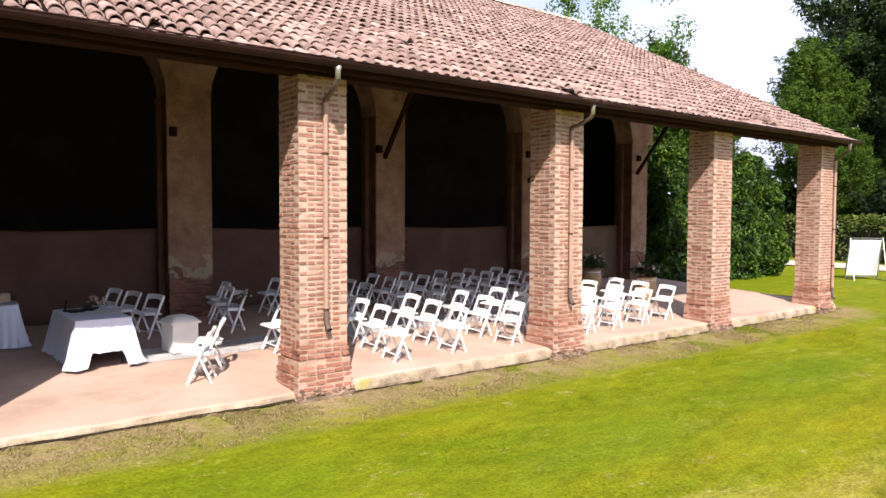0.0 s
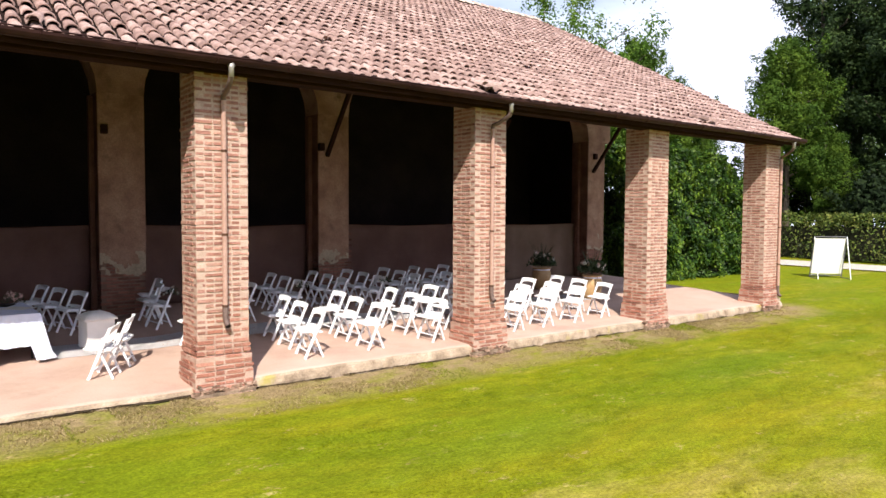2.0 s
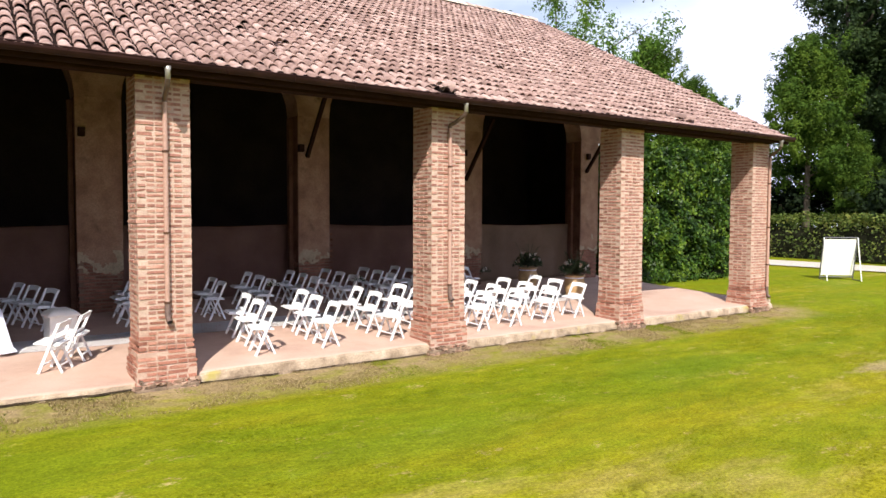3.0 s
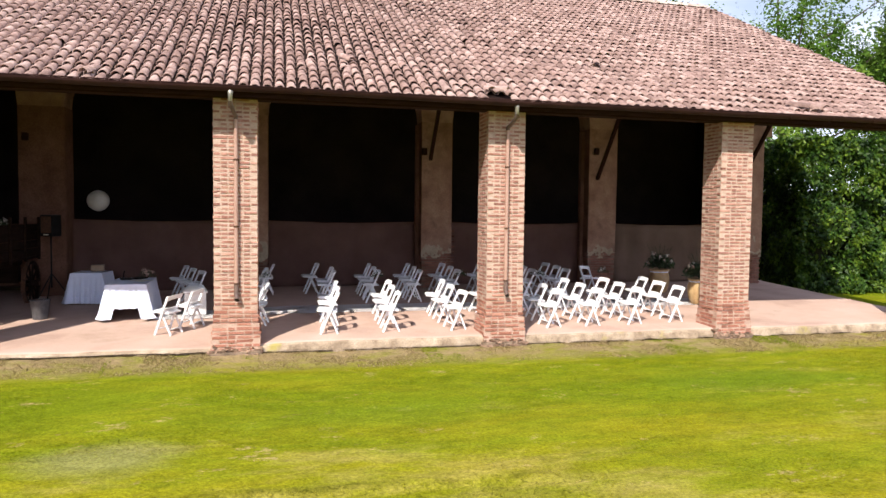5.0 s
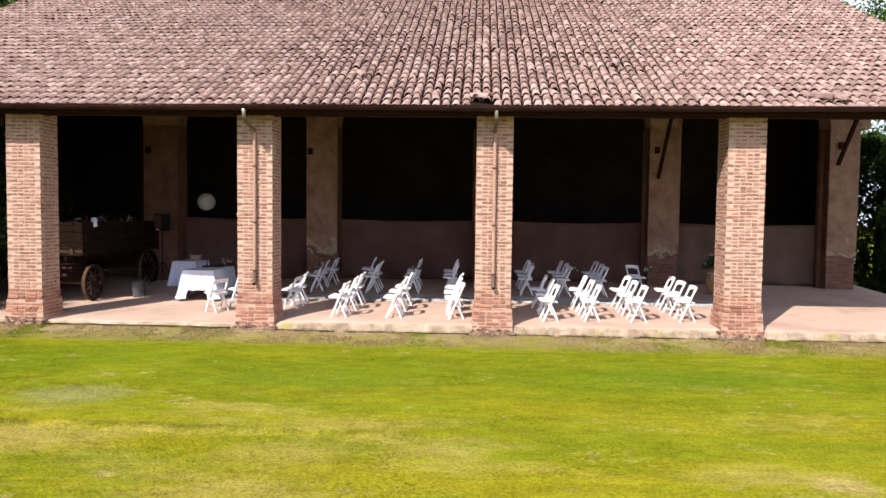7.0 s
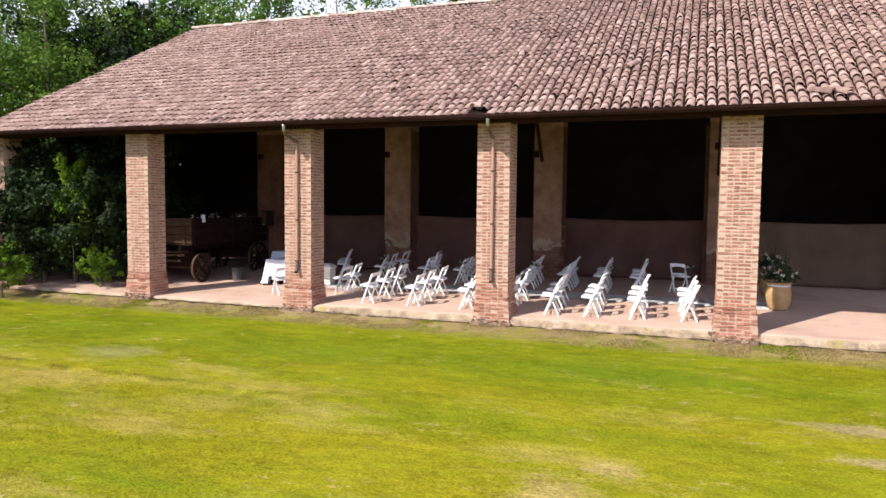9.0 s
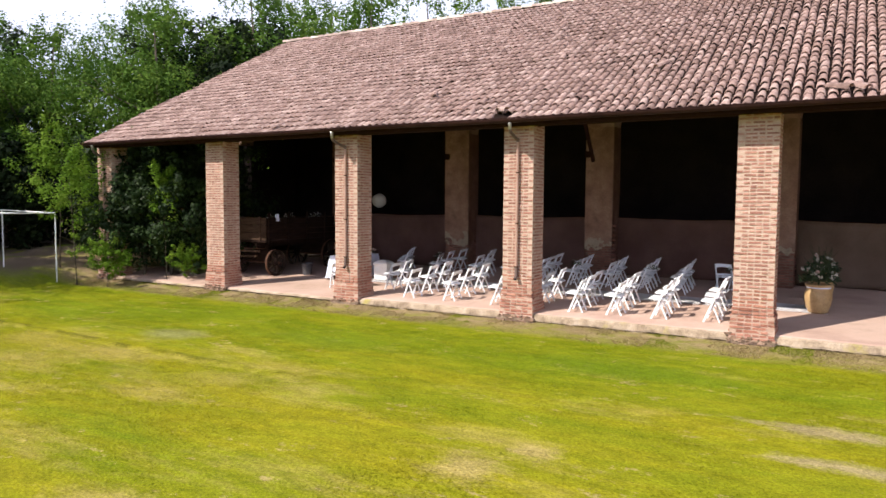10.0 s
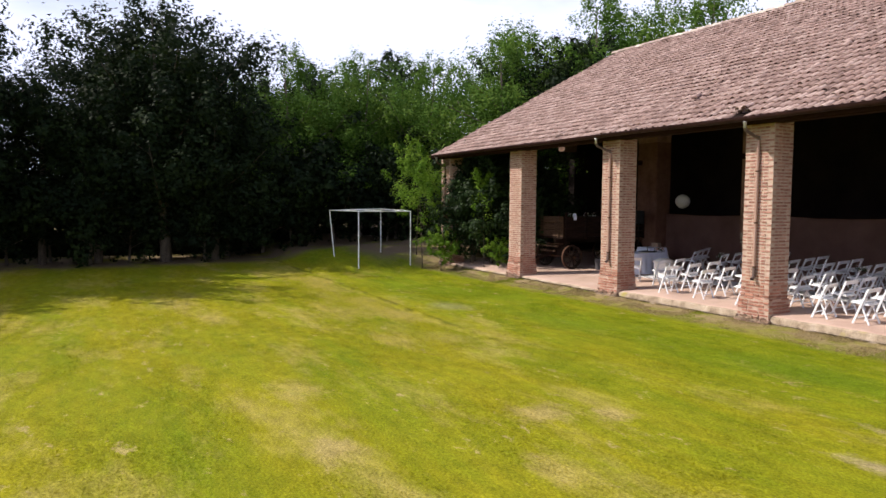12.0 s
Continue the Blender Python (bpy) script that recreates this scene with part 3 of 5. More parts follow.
def slab():
    """The pink concrete floor, with a broken, mossy front edge."""
    bm = B()
    xs = np.linspace(-9.6, 15.35, 160)
    prof = []
    for x in xs:
        e = 0.03 * noise.noise((x * 1.1, 0, 0)) + 0.02 * noise.noise((x * 5, 4, 0))
        z = fz(0.0, x) + 0.012 * noise.noise((x * 2, 7, 0))
        prof.append([bm.verts.new(p) for p in ((x, 0.02 + e, z - 0.02), (x, 0.07 + e, z), (x, 0.9, fz(0.9, x)), (x, 3.2, fz(3.2, x)), (x, 6.6, fz(6.6, x)))])
    for a, b in zip(prof, prof[1:]):
        for k in range(4):
            bm.faces.new((a[k], b[k], b[k + 1], a[k + 1]))
    f = single("floor", bm, floor_mat, "sunlit pink concrete floor of the open barn", "floor", kind="structure")
    bm = B()
    prof = []
    for x in np.linspace(-9.6, 15.35, 320):
        e = 0.03 * noise.noise((x * 1.1, 0, 0)) + 0.02 * noise.noise((x * 5, 4, 0))
        g = 0.05 * noise.noise((x * 2.3, 9, 2)) + 0.03 * noise.noise((x * 7, 1, 2))
        z = fz(0.0, x) + 0.012 * noise.noise((x * 2, 7, 0)) - 0.02
        prof.append([bm.verts.new(p) for p in ((x, 0.021 + e, z), (x, -0.012 + e + 0.5 * g, z - 0.03), (x, -0.03 + e + 0.5 * g, z - 0.11 + 0.5 * g), (x, -0.03 + g, 0.03), (x, -0.04, -0.12))])
    for a, b in zip(prof, prof[1:]):
        for k in range(4):
            bm.faces.new((a[k], b[k], b[k + 1], a[k + 1]))
    part("slab_edge", bm, edge_mat, f, "crumbling mossy concrete edge")
    # Flat dark strip laid on the soil, for the shadow in the gap.
    bm = B()
    prof = []
    for x in np.linspace(-9.55, 15.3, 500):
        e = 0.03 * noise.noise((x * 1.1, 0, 0)) + 0.02 * noise.noise((x * 5, 4, 0))
        w = max(0.001, (0.010 if x < 0.3 else -0.012) + 0.03 * noise.noise((x * 1.7, 2, 8)) + 0.02 * noise.noise((x * 6, 2, 8)))
        y = -0.05 + e + 0.03 * noise.noise((x * 3, 5, 1))
        prof.append([bm.verts.new((x, y - w, gz(x, y - w) + 0.022)), bm.verts.new((x, y + 0.05, gz(x, y) + 0.03))])
    for a, b in zip(prof, prof[1:]):
        bm.faces.new((a[0], b[0], b[1], a[1]))
    part("crack", bm, crack_mat, f, "dark strip for the shaded gap below the edge")
    bm = B()
    for x in (-9.6, 15.35):
        add_box(bm, (x, 3.3, 0.15), (0.05, 6.5, 0.36))
    part("slab_side", bm, edge_mat, f)


slab()


# ---- bricks ----
def brick_meshes(mat, tag):
    out = []
    for i in range(10):
        bm = B()
        add_box(bm, (0, 0, 0), (1, 1, 1))
        for v in bm.verts:
            v.co += Vector((rnd.uniform(-0.035, 0.035), rnd.uniform(-0.035, 0.035), rnd.uniform(-0.07, 0.07)))
        out.append(mesh_of(tag, bm, mat))
    return out


BRICK = brick_meshes(brick_mat, "brick")
RED_BRICK = brick_meshes(red_brick_mat, "brick")
INNER_BRICK = brick_meshes(inner_brick_mat, "brick")
COURSE, THICK = 0.069, 0.038
UNIT = np.array([(-.5, -.5, -.5), (.5, -.5, -.5), (.5, .5, -.5), (-.5, .5, -.5), (-.5, -.5, .5), (.5, -.5, .5), (.5, .5, .5), (-.5, .5, .5)])
SIDES = np.array([(0, 3, 2, 1), (4, 5, 6, 7), (0, 1, 5, 4), (1, 2, 6, 5), (2, 3, 7, 6), (3, 0, 4, 7)])


def row_of(length, plan):
    """Splits a course into stretchers (2) and headers (1): the middle and length of each brick."""
    unit, at, out = length / sum(plan), -length / 2, []
    for n in plan:
        out.append((at + n * unit / 2, n * unit - 0.024))
        at += n * unit
    return out


def ring(width, depth, odd):
    """One course of a pier: (x, y, length along x, length along y) of its bricks, centred on the pier."""
    t, out = 0.118, []
    hx, hy = width / 2 - t / 2, depth / 2 - t / 2
    for s in (-1, 1):
        if odd:
            front, side = rnd.choice(((2, 1, 2, 1), (1, 2, 1, 2), (2, 1, 1, 2), (1, 1, 2, 1, 1), (2, 1, 1, 1, 1), (1, 2, 1, 1, 1), (1, 1, 1, 1, 1, 1), (1, 1, 1, 2, 1))), rnd.choice(((2, 1), (1, 2), (1, 1, 1)))
            side_length, front_length = depth - 2 * t, width
        else:
            front, side = rnd.choice(((1, 2, 1), (2, 1, 1), (1, 1, 2), (1, 1, 1, 1))), rnd.choice(((2, 2, 1), (2, 1, 2), (1, 2, 2), (1, 1, 2, 1), (1, 2, 1, 1)))
            side_length, front_length = depth, width - 2 * t
        out += [(x, s * hy, L, t) for x, L in row_of(front_length, front)]
        out += [(s * hx, y, t, L) for y, L in row_of(side_length, side)]
    return out


def joined_bricks(name, boxes, parent, mat, worn=0.035):
    verts, faces = [], []
    for i, (c, s) in enumerate(boxes):
        v = UNIT + rng.uniform(-1, 1, (8, 3)) * (worn, worn, 2 * worn)
        verts.append(v * s + c)
        faces.append(SIDES + 8 * i)
    ob = new(name, raw(name, np.concatenate(verts), np.concatenate(faces).tolist(), mat))
    ob.parent = parent
    return tagged(ob, kind="stuff")


def pier(cx, single_bricks):
    """A square brick pier on a stepped foot. Returns the thing and its bricks still to be laid one by one."""
    p = thing("brick_pier", cx, PIER_Y, 0, 0, "tall square pier of weathered red bricks with pale mortar", "pier", "front piers of the barn")
    w, d = PIER_W, PIER_D
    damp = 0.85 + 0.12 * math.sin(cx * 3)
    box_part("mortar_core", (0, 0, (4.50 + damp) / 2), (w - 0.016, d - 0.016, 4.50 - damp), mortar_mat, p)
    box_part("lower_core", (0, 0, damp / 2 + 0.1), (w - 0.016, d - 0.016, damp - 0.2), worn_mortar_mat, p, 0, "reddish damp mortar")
    bm = B()
    add_box(bm, (0, 0, 0.12), (w + 0.07, d + 0.07, 0.52))
    part("foot_core", bm, worn_mortar_mat, p)
    bm = B()
    add_box(bm, (0, -0.02, -0.02), (w + 0.145, d + 0.125, 0.30), 0.03)
    for v in bm.verts:
        v.co += Vector((0.035 * noise.noise(v.co * 7 + Vector((cx, 0, 0))), 0.035 * noise.noise(v.co * 6 + Vector((0, cx, 3))), 0.05 * noise.noise(v.co * 5 + Vector((cx, 1, 9)))))
    part("footing", bm, foot_mat, p, "crumbling dark rubble footing")
    heap = []
    for q in range(70):
        x, z = rnd.uniform(-w / 2 - 0.06, w / 2 + 0.06), rnd.uniform(-0.02, 0.24) * rnd.uniform(0.5, 1.0)
        heap.append(((x, -d / 2 - 0.062 + 0.14 * z + rnd.uniform(-0.02, 0.015), z), (rnd.uniform(0.03, 0.12), rnd.uniform(0.04, 0.08), rnd.uniform(0.025, 0.045))))
    joined_bricks("rubble", heap, p, rubble_mat, 0.20)
    lay, z, k = [], 0.15, 0
    while z < 4.50:
        out = 0.085 * min(1.0, max(0.0, (0.78 - z) / 0.40))
        for x, y, a, b in ring(w + out, d + out, k % 2):
            rough_ = 0.007 if z < 1.1 else 0.005
            lay.append(((x + rnd.uniform(-rough_, rough_), y + rnd.uniform(-rough_, rough_), z + rnd.uniform(-.004, .004)), (a + rnd.uniform(-.022, .010) * (a > 0.12), b + rnd.uniform(-.022, .010) * (b > 0.12), THICK + (0.006 if z < 0.9 else 0) + rnd.uniform(-.009, .004))))
        z += COURSE
        k += 1
    part("step_core", add_box(B(), (0, 0, 0.46), (w + 0.042, d + 0.042, 0.24)), worn_mortar_mat, p)
    lay.sort(key=lambda e: e[0][2])
    joined_bricks("upper_bricks", lay[single_bricks:], p, brick_joined_mat)
    return p, lay[:single_bricks]


SINGLE = [(*pier(cx, 300 if cx > -6 else 60),) for cx in PIERS]

# ---- the inner arcade ----
IY0, IY1 = 5.64, 6.30
INNER = [(-4.16, 0.48), (0.43, 0.425), (5.11, 0.40), (9.80, 0.41), (14.51, 0.385)]
INNER_LAY = []


def inner_pier(cx, hw):
    p = thing("arcade_pier", cx, IY0, 0, 0, "plastered arcade pier with bare red bricks at its foot", "pier", "inner piers of the barn")
    d = IY1 - IY0
    box_part("pier_core", (0, d / 2, 2.6), (2 * hw - 0.05, d - 0.05, 4.7), inner_mortar_mat, p)
    # plaster that flakes off along a ragged line above the foot, with a paler undercoat laid bare over it
    low, high = (0.42 if cx < 0 else 1.02), 2.05
    skin = {"plaster": [], "undercoat": [], "jamb": []}
    for side in (0, -1, 1):
        cell = 0.025 if side == 0 else 0.05
        m = int((2 * hw if side == 0 else d) / cell)
        step = (2 * hw if side == 0 else d - 0.014) / m

        def lay_skin(kind, u, n, z0, z1):
            if side == 0:
                skin[kind].append(((-hw + u + n * step / 2, 0.0 if kind == "plaster" else 0.004, (z0 + z1) / 2), (n * step, 0.026, z1 - z0)))
            else:
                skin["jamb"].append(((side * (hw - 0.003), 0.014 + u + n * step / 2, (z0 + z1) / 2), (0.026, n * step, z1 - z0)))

        lay_skin("plaster", 0.0, m, high, 4.81)
        for i in range(m):
            for k in range(int((high - low) / cell)):
                z = low + (k + 0.5) * (high - low) / int((high - low) / cell)
                u, h = i * step, (high - low) / int((high - low) / cell) / 2
                q = Vector((cx * 3 + u * 2.2, side * 5.0, z * 2.6))
                edge = (0.45 if cx < 0 else 1.36) + 0.24 * noise.noise(q) + 0.16 * noise.noise(q * 3.1) + 0.08 * noise.noise(q * 8.0)
                if z > edge:
                    pale = side == 0 and cx > 0 and z < edge + 0.18 + 0.30 * noise.noise(q * 1.6 + Vector((9, 0, 0))) + 0.12 * noise.noise(q * 5)
                    lay_skin("undercoat" if pale else "plaster", u, 1, z - h, z + h)
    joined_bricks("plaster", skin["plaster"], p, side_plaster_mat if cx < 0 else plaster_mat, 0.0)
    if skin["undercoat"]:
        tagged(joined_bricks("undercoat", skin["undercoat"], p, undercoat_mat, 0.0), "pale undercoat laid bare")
    tagged(joined_bricks("jamb", skin["jamb"], p, side_plaster_mat, 0.0), "reddish bare side with its shadow darkened in")
    boxes, z, k = [], 0.42, 0
    while z < 2.10:
        n = 4
        L = 2 * hw / n
        off = 0.5 * L * (k % 2)
        xs = np.arange(-hw + off + L / 2, hw, L)
        for x in xs:
            a = min(x + L / 2, hw) - max(x - L / 2, -hw)
            boxes.append(((float(x), 0.06, z), (L - 0.014, 0.11, THICK + 0.006)))
        for s in (-1, 1):
            boxes += [((s * (hw - 0.06), 0.16 + 0.22 * q + 0.08 * (k % 2), z), (0.11, 0.2, THICK + 0.006)) for q in range(3 if k % 2 == 0 else 2)]
        z += COURSE
        k += 1
    if cx > 0:
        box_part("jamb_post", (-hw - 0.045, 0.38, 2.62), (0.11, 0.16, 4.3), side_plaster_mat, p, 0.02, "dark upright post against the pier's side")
    INNER_LAY.append((p, boxes))
    return p


for cx, hw in INNER:
    inner_pier(cx, hw)


def arcade_wall():
    """The wall over the inner piers, cut by round arches."""
    bm = B()
    z_top, spring = roof_z(IY0) - 0.35, 4.8125
    edges = [(a[0] + a[1], b[0] - b[1]) for a, b in zip(INNER, INNER[1:])]
    edges = [(X0 + 0.6, INNER[0][0] - INNER[0][1])] + edges
    cuts = []
    for a, b in edges:
        r, c = (b - a) / 2, (a + b) / 2
        for k in range(17):
            t = math.pi * (1 - k / 16)
            cuts.append((c + r * math.cos(t), spring + 0.85 * r * math.sin(t)))
    line = [(X0 + 0.2, spring)] + cuts + [(X1 - 0.1, spring)]
    fr = [[bm.verts.new((x, y, z)), bm.verts.new((x, y, z_top))] for y in (IY0 - 0.013, IY1 - 0.02) for x, z in line]
    n = len(line)
    f, b = fr[:n], fr[n:]
    for i in range(n - 1):
        bm.faces.new((f[i][0], f[i + 1][0], f[i + 1][1], f[i][1]))
        bm.faces.new((b[i][0], b[i][1], b[i + 1][1], b[i + 1][0]))
        bm.faces.new((f[i][0], b[i][0], b[i + 1][0], f[i + 1][0]))
    single("wall_arcade", bm, plaster_mat, "plastered wall over the round arches inside the barn", "wall", kind="structure")


arcade_wall()

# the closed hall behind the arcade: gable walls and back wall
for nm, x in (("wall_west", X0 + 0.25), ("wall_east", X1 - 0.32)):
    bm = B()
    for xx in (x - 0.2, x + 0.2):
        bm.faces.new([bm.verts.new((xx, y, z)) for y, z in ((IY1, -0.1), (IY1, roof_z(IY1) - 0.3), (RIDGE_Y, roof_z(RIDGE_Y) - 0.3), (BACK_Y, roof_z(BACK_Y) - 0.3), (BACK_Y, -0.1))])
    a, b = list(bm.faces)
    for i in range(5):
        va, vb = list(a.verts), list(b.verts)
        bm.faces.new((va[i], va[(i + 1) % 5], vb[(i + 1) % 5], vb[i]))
    single(nm, bm, inner_wall_mat, "plastered gable wall of the barn, near black for the hall's shade", "wall", kind="structure")
single("wall_back", add_box(B(), ((X0 + X1) / 2, BACK_Y + 0.2, 2.2), (X1 - X0, 0.4, 5.7)), inner_wall_mat, "back wall of the barn, near black for the hall's shade", "wall", kind="structure")
single("hall_floor", add_box(B(), ((X0 + X1) / 2, 11.9, 0.45), (X1 - X0 - 1.0, 10.5, 0.2)), dirt_mat, "dark earth floor of the hall", "floor", kind="structure")


# Added wall below the ridge: it closes the view through the arches in black.
single("wall_spine", add_box(B(), ((X0 + X1) / 2, RIDGE_Y + 0.3, 4.6), (X1 - X0 - 1.0, 0.35, 9.0)), inner_wall_mat, "added near-black wall that darkens the hall behind the arches", "wall", kind="structure")


# ---- the roof ----
def roof():
    """Boards, rafters and purlins that carry the tiles."""
    r = thing("roof", 0, 0, 0, 0, "low-pitched roof of old curved terracotta tiles", "roof", kind="structure")
    bm = B()
    for y0, y1 in ((EAVE_Y + 0.06, RIDGE_Y), (RIDGE_Y, 2 * RIDGE_Y - EAVE_Y - 0.06)):
        a, b = roof_z(y0) - 0.13, roof_z(y1) - 0.13
        vs = [bm.verts.new(p) for p in ((X0 + 0.06, y0, a), (X1 - 0.06, y0, a), (X1 - 0.06, y1, b), (X0 + 0.06, y1, b))]
        ws = [bm.verts.new(v.co + Vector((0, 0, 0.05))) for v in vs]
        bm.faces.new(vs), bm.faces.new(ws[::-1])
        for i in range(4):
            bm.faces.new((vs[i], vs[(i + 1) % 4], ws[(i + 1) % 4], ws[i]))
    part("roof_deck", bm, board_mat, r, "boards under the tiles, near black for the shade there")
    x = X0 + 0.15
    first = None
    while x < X1:
        if first is None:
            bm = B()
            add_bar(bm, (0, EAVE_Y + 0.10, roof_z(EAVE_Y + 0.10) - 0.19), (0, RIDGE_Y, roof_z(RIDGE_Y) - 0.19), 0.09, 0.12, 0.008, (1, 0, 0))
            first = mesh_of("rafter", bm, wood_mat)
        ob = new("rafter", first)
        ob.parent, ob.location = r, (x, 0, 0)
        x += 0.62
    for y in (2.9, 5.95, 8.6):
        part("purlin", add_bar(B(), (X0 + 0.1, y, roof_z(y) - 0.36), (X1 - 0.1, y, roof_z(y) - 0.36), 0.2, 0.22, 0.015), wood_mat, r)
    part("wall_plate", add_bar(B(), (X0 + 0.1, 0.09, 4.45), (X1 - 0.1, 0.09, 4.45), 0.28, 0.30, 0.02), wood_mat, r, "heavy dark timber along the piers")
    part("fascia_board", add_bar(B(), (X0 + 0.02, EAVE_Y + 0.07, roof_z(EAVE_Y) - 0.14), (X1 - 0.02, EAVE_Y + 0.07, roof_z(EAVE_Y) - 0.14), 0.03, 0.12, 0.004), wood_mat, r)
    return r


roof_thing = roof()
for k, (cx, hw) in enumerate(INNER):
    z = 3.5 if k == 3 else 3.9
    if k > 1:
        st = thing("roof_strut", cx - 0.18, IY0, z, 0, "dark slanting timber strut on the arcade pier", "strut", "roof struts")
        part("strut", add_bar(B(), (0, -0.03, -0.05), (0, -1.25, 1.5), 0.085, 0.09, 0.01, (1, 0, 0)), wood_mat, st)
    st = thing("wall_bracket", cx - (0.32, 0.32, 0.34, 0.23, 0.11)[k], IY0, (4.1, 4.1, 4.05, 4.2, 4.35)[k], 0, "worn dark wooden block let into the pier", "bracket", "corbel blocks")
    part("block", add_box(B(), (0.0, -0.04, 0.0), (0.13, 0.14, 0.18), 0.02), wood_mat, st)


# curved tiles: template of one cover tile, low end at the origin, running up along +y
def cover_template(seg=6, length=0.45, w0=0.084, w1=0.060, thick=0.020):
    v = []
    for y, w in ((0, w0), (length, w1)):
        v += [(w * math.cos(math.pi * k / seg), y, 0.9 * w * math.sin(math.pi * k / seg)) for k in range(seg + 1)]
    v += [((w0 - thick) * math.cos(math.pi * k / seg), 0.0, 0.9 * (w0 - thick) * math.sin(math.pi * k / seg)) for k in range(seg + 1)]
    v += [((w0 - thick) * math.cos(math.pi * k / seg), 0.14, 0.9 * (w0 - thick) * math.sin(math.pi * k / seg) - 0.01) for k in range(seg + 1)]
    n = seg + 1
    f = [(k, k + 1, n + k + 1, n + k) for k in range(seg)] + [(2 * n + k, 2 * n + k + 1, k + 1, k) for k in range(seg)]
    f += [(3 * n + k, 3 * n + k + 1, 2 * n + k + 1, 2 * n + k) for k in range(seg)]
    return np.array(v), np.array(f)


TV, TF = cover_template()
PITCH, STEP = 0.191, 0.325
SLOPE = math.atan(RISE)
COLS = int((X1 - X0) / PITCH)
ROWS = int((RIDGE_Y - EAVE_Y) / math.cos(SLOPE) / STEP)


def tile_pose(i, k, side, cover):
    """Where tile k of column i lies; side 1 is the front slope, -1 the back one."""
    s = k * STEP + (-0.04 if cover else 0.03) + rnd.uniform(-0.018, 0.018)
    y = EAVE_Y + s * math.cos(SLOPE)
    sag = 0.035 * noise.noise((i * 0.06, k * 0.17, 2)) + 0.012 * noise.noise((i * 0.5, k * 0.6, 6))
    z = roof_z(EAVE_Y) + s * math.sin(SLOPE) - 0.075 + sag + (0.014 if cover else -0.010)
    x = X0 + (i + (0.5 if cover else 0.0)) * PITCH + 0.06 + 0.012 * noise.noise((i * 0.9, k * 0.3, 8)) + rnd.uniform(-0.007, 0.007)
    turn = rnd.gauss(0, 1.6)
    lift = rnd.gauss(-4.1, 1.3)
    if rnd.random() < 0.02:
        turn, lift = turn + rnd.uniform(-9, 9), lift + rnd.uniform(-2, 5)
    m = pose(0, 0, 0, math.degrees(SLOPE) + lift, 0, turn)
    if not cover:
        m = m @ pose(0, 0, 0, 0, 180, 0) @ Matrix.Diagonal((1, 1, 0.6, 1))
    m = Matrix.Translation((x, y, z)) @ m
    if side < 0:
        m = Matrix.Translation((0, 2 * RIDGE_Y, 0)) @ Matrix.Diagonal((1, -1, 1, 1)) @ m
    return m


def tile_field(name, cells, parent, mat=tile_joined_mat):
    verts, faces = [], []
    for q, (i, k, side, cover) in enumerate(cells):
        m = np.array(tile_pose(i, k, side, cover))
        verts.append(TV @ m[:3, :3].T + m[:3, 3])
        faces.append((TF if side > 0 else TF[:, ::-1]) + len(TV) * q)
    ob = new(name, raw(name, np.concatenate(verts), np.concatenate(faces).tolist(), mat, True))
    ob.parent = parent
    tagged(ob, kind="stuff")


GAP = {(75, 0), (76, 0)}                                                    # covers that slid off the eave
NEAR = [(i, k, 1, True) for k in range(3) for i in range(18, 118)]      # the three lowest courses, laid one by one at the end
near_set = set(NEAR)
tile_field("upper_tiles", [(i, k, 1, True) for i in range(COLS) for k in range(ROWS) if (i, k, 1, True) not in near_set], roof_thing)
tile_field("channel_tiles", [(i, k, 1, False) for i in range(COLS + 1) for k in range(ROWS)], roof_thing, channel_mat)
tile_field("back_tiles", [(i, k, -1, c) for i in range(COLS) for k in range(ROWS) for c in (True,)], roof_thing)
bm = B()
for q in range(int((X1 - X0) / 0.38)):
    x = X0 + 0.38 * q
    n, r0 = 8, 0.125
    z = roof_z(RIDGE_Y) - 0.06 + 0.015 * noise.noise((q * 0.4, 0, 0))
    a = [[bm.verts.new((x + dx, RIDGE_Y + rr * math.cos(math.pi * k / n), z + up + 0.95 * rr * math.sin(math.pi * k / n))) for k in range(n + 1)]
         for dx, rr, up in ((0, r0, 0.018), (0.43, r0 * 0.86, 0.0), (0.0, r0 - 0.02, 0.018))]
    for k in range(n):
        bm.faces.new((a[0][k], a[0][k + 1], a[1][k + 1], a[1][k])), bm.faces.new((a[2][k], a[2][k + 1], a[0][k + 1], a[0][k]))
tagged(part("ridge_tiles", bm, ridge_mat, roof_thing, "paler mortared ridge tiles", smooth=True), kind="stuff")


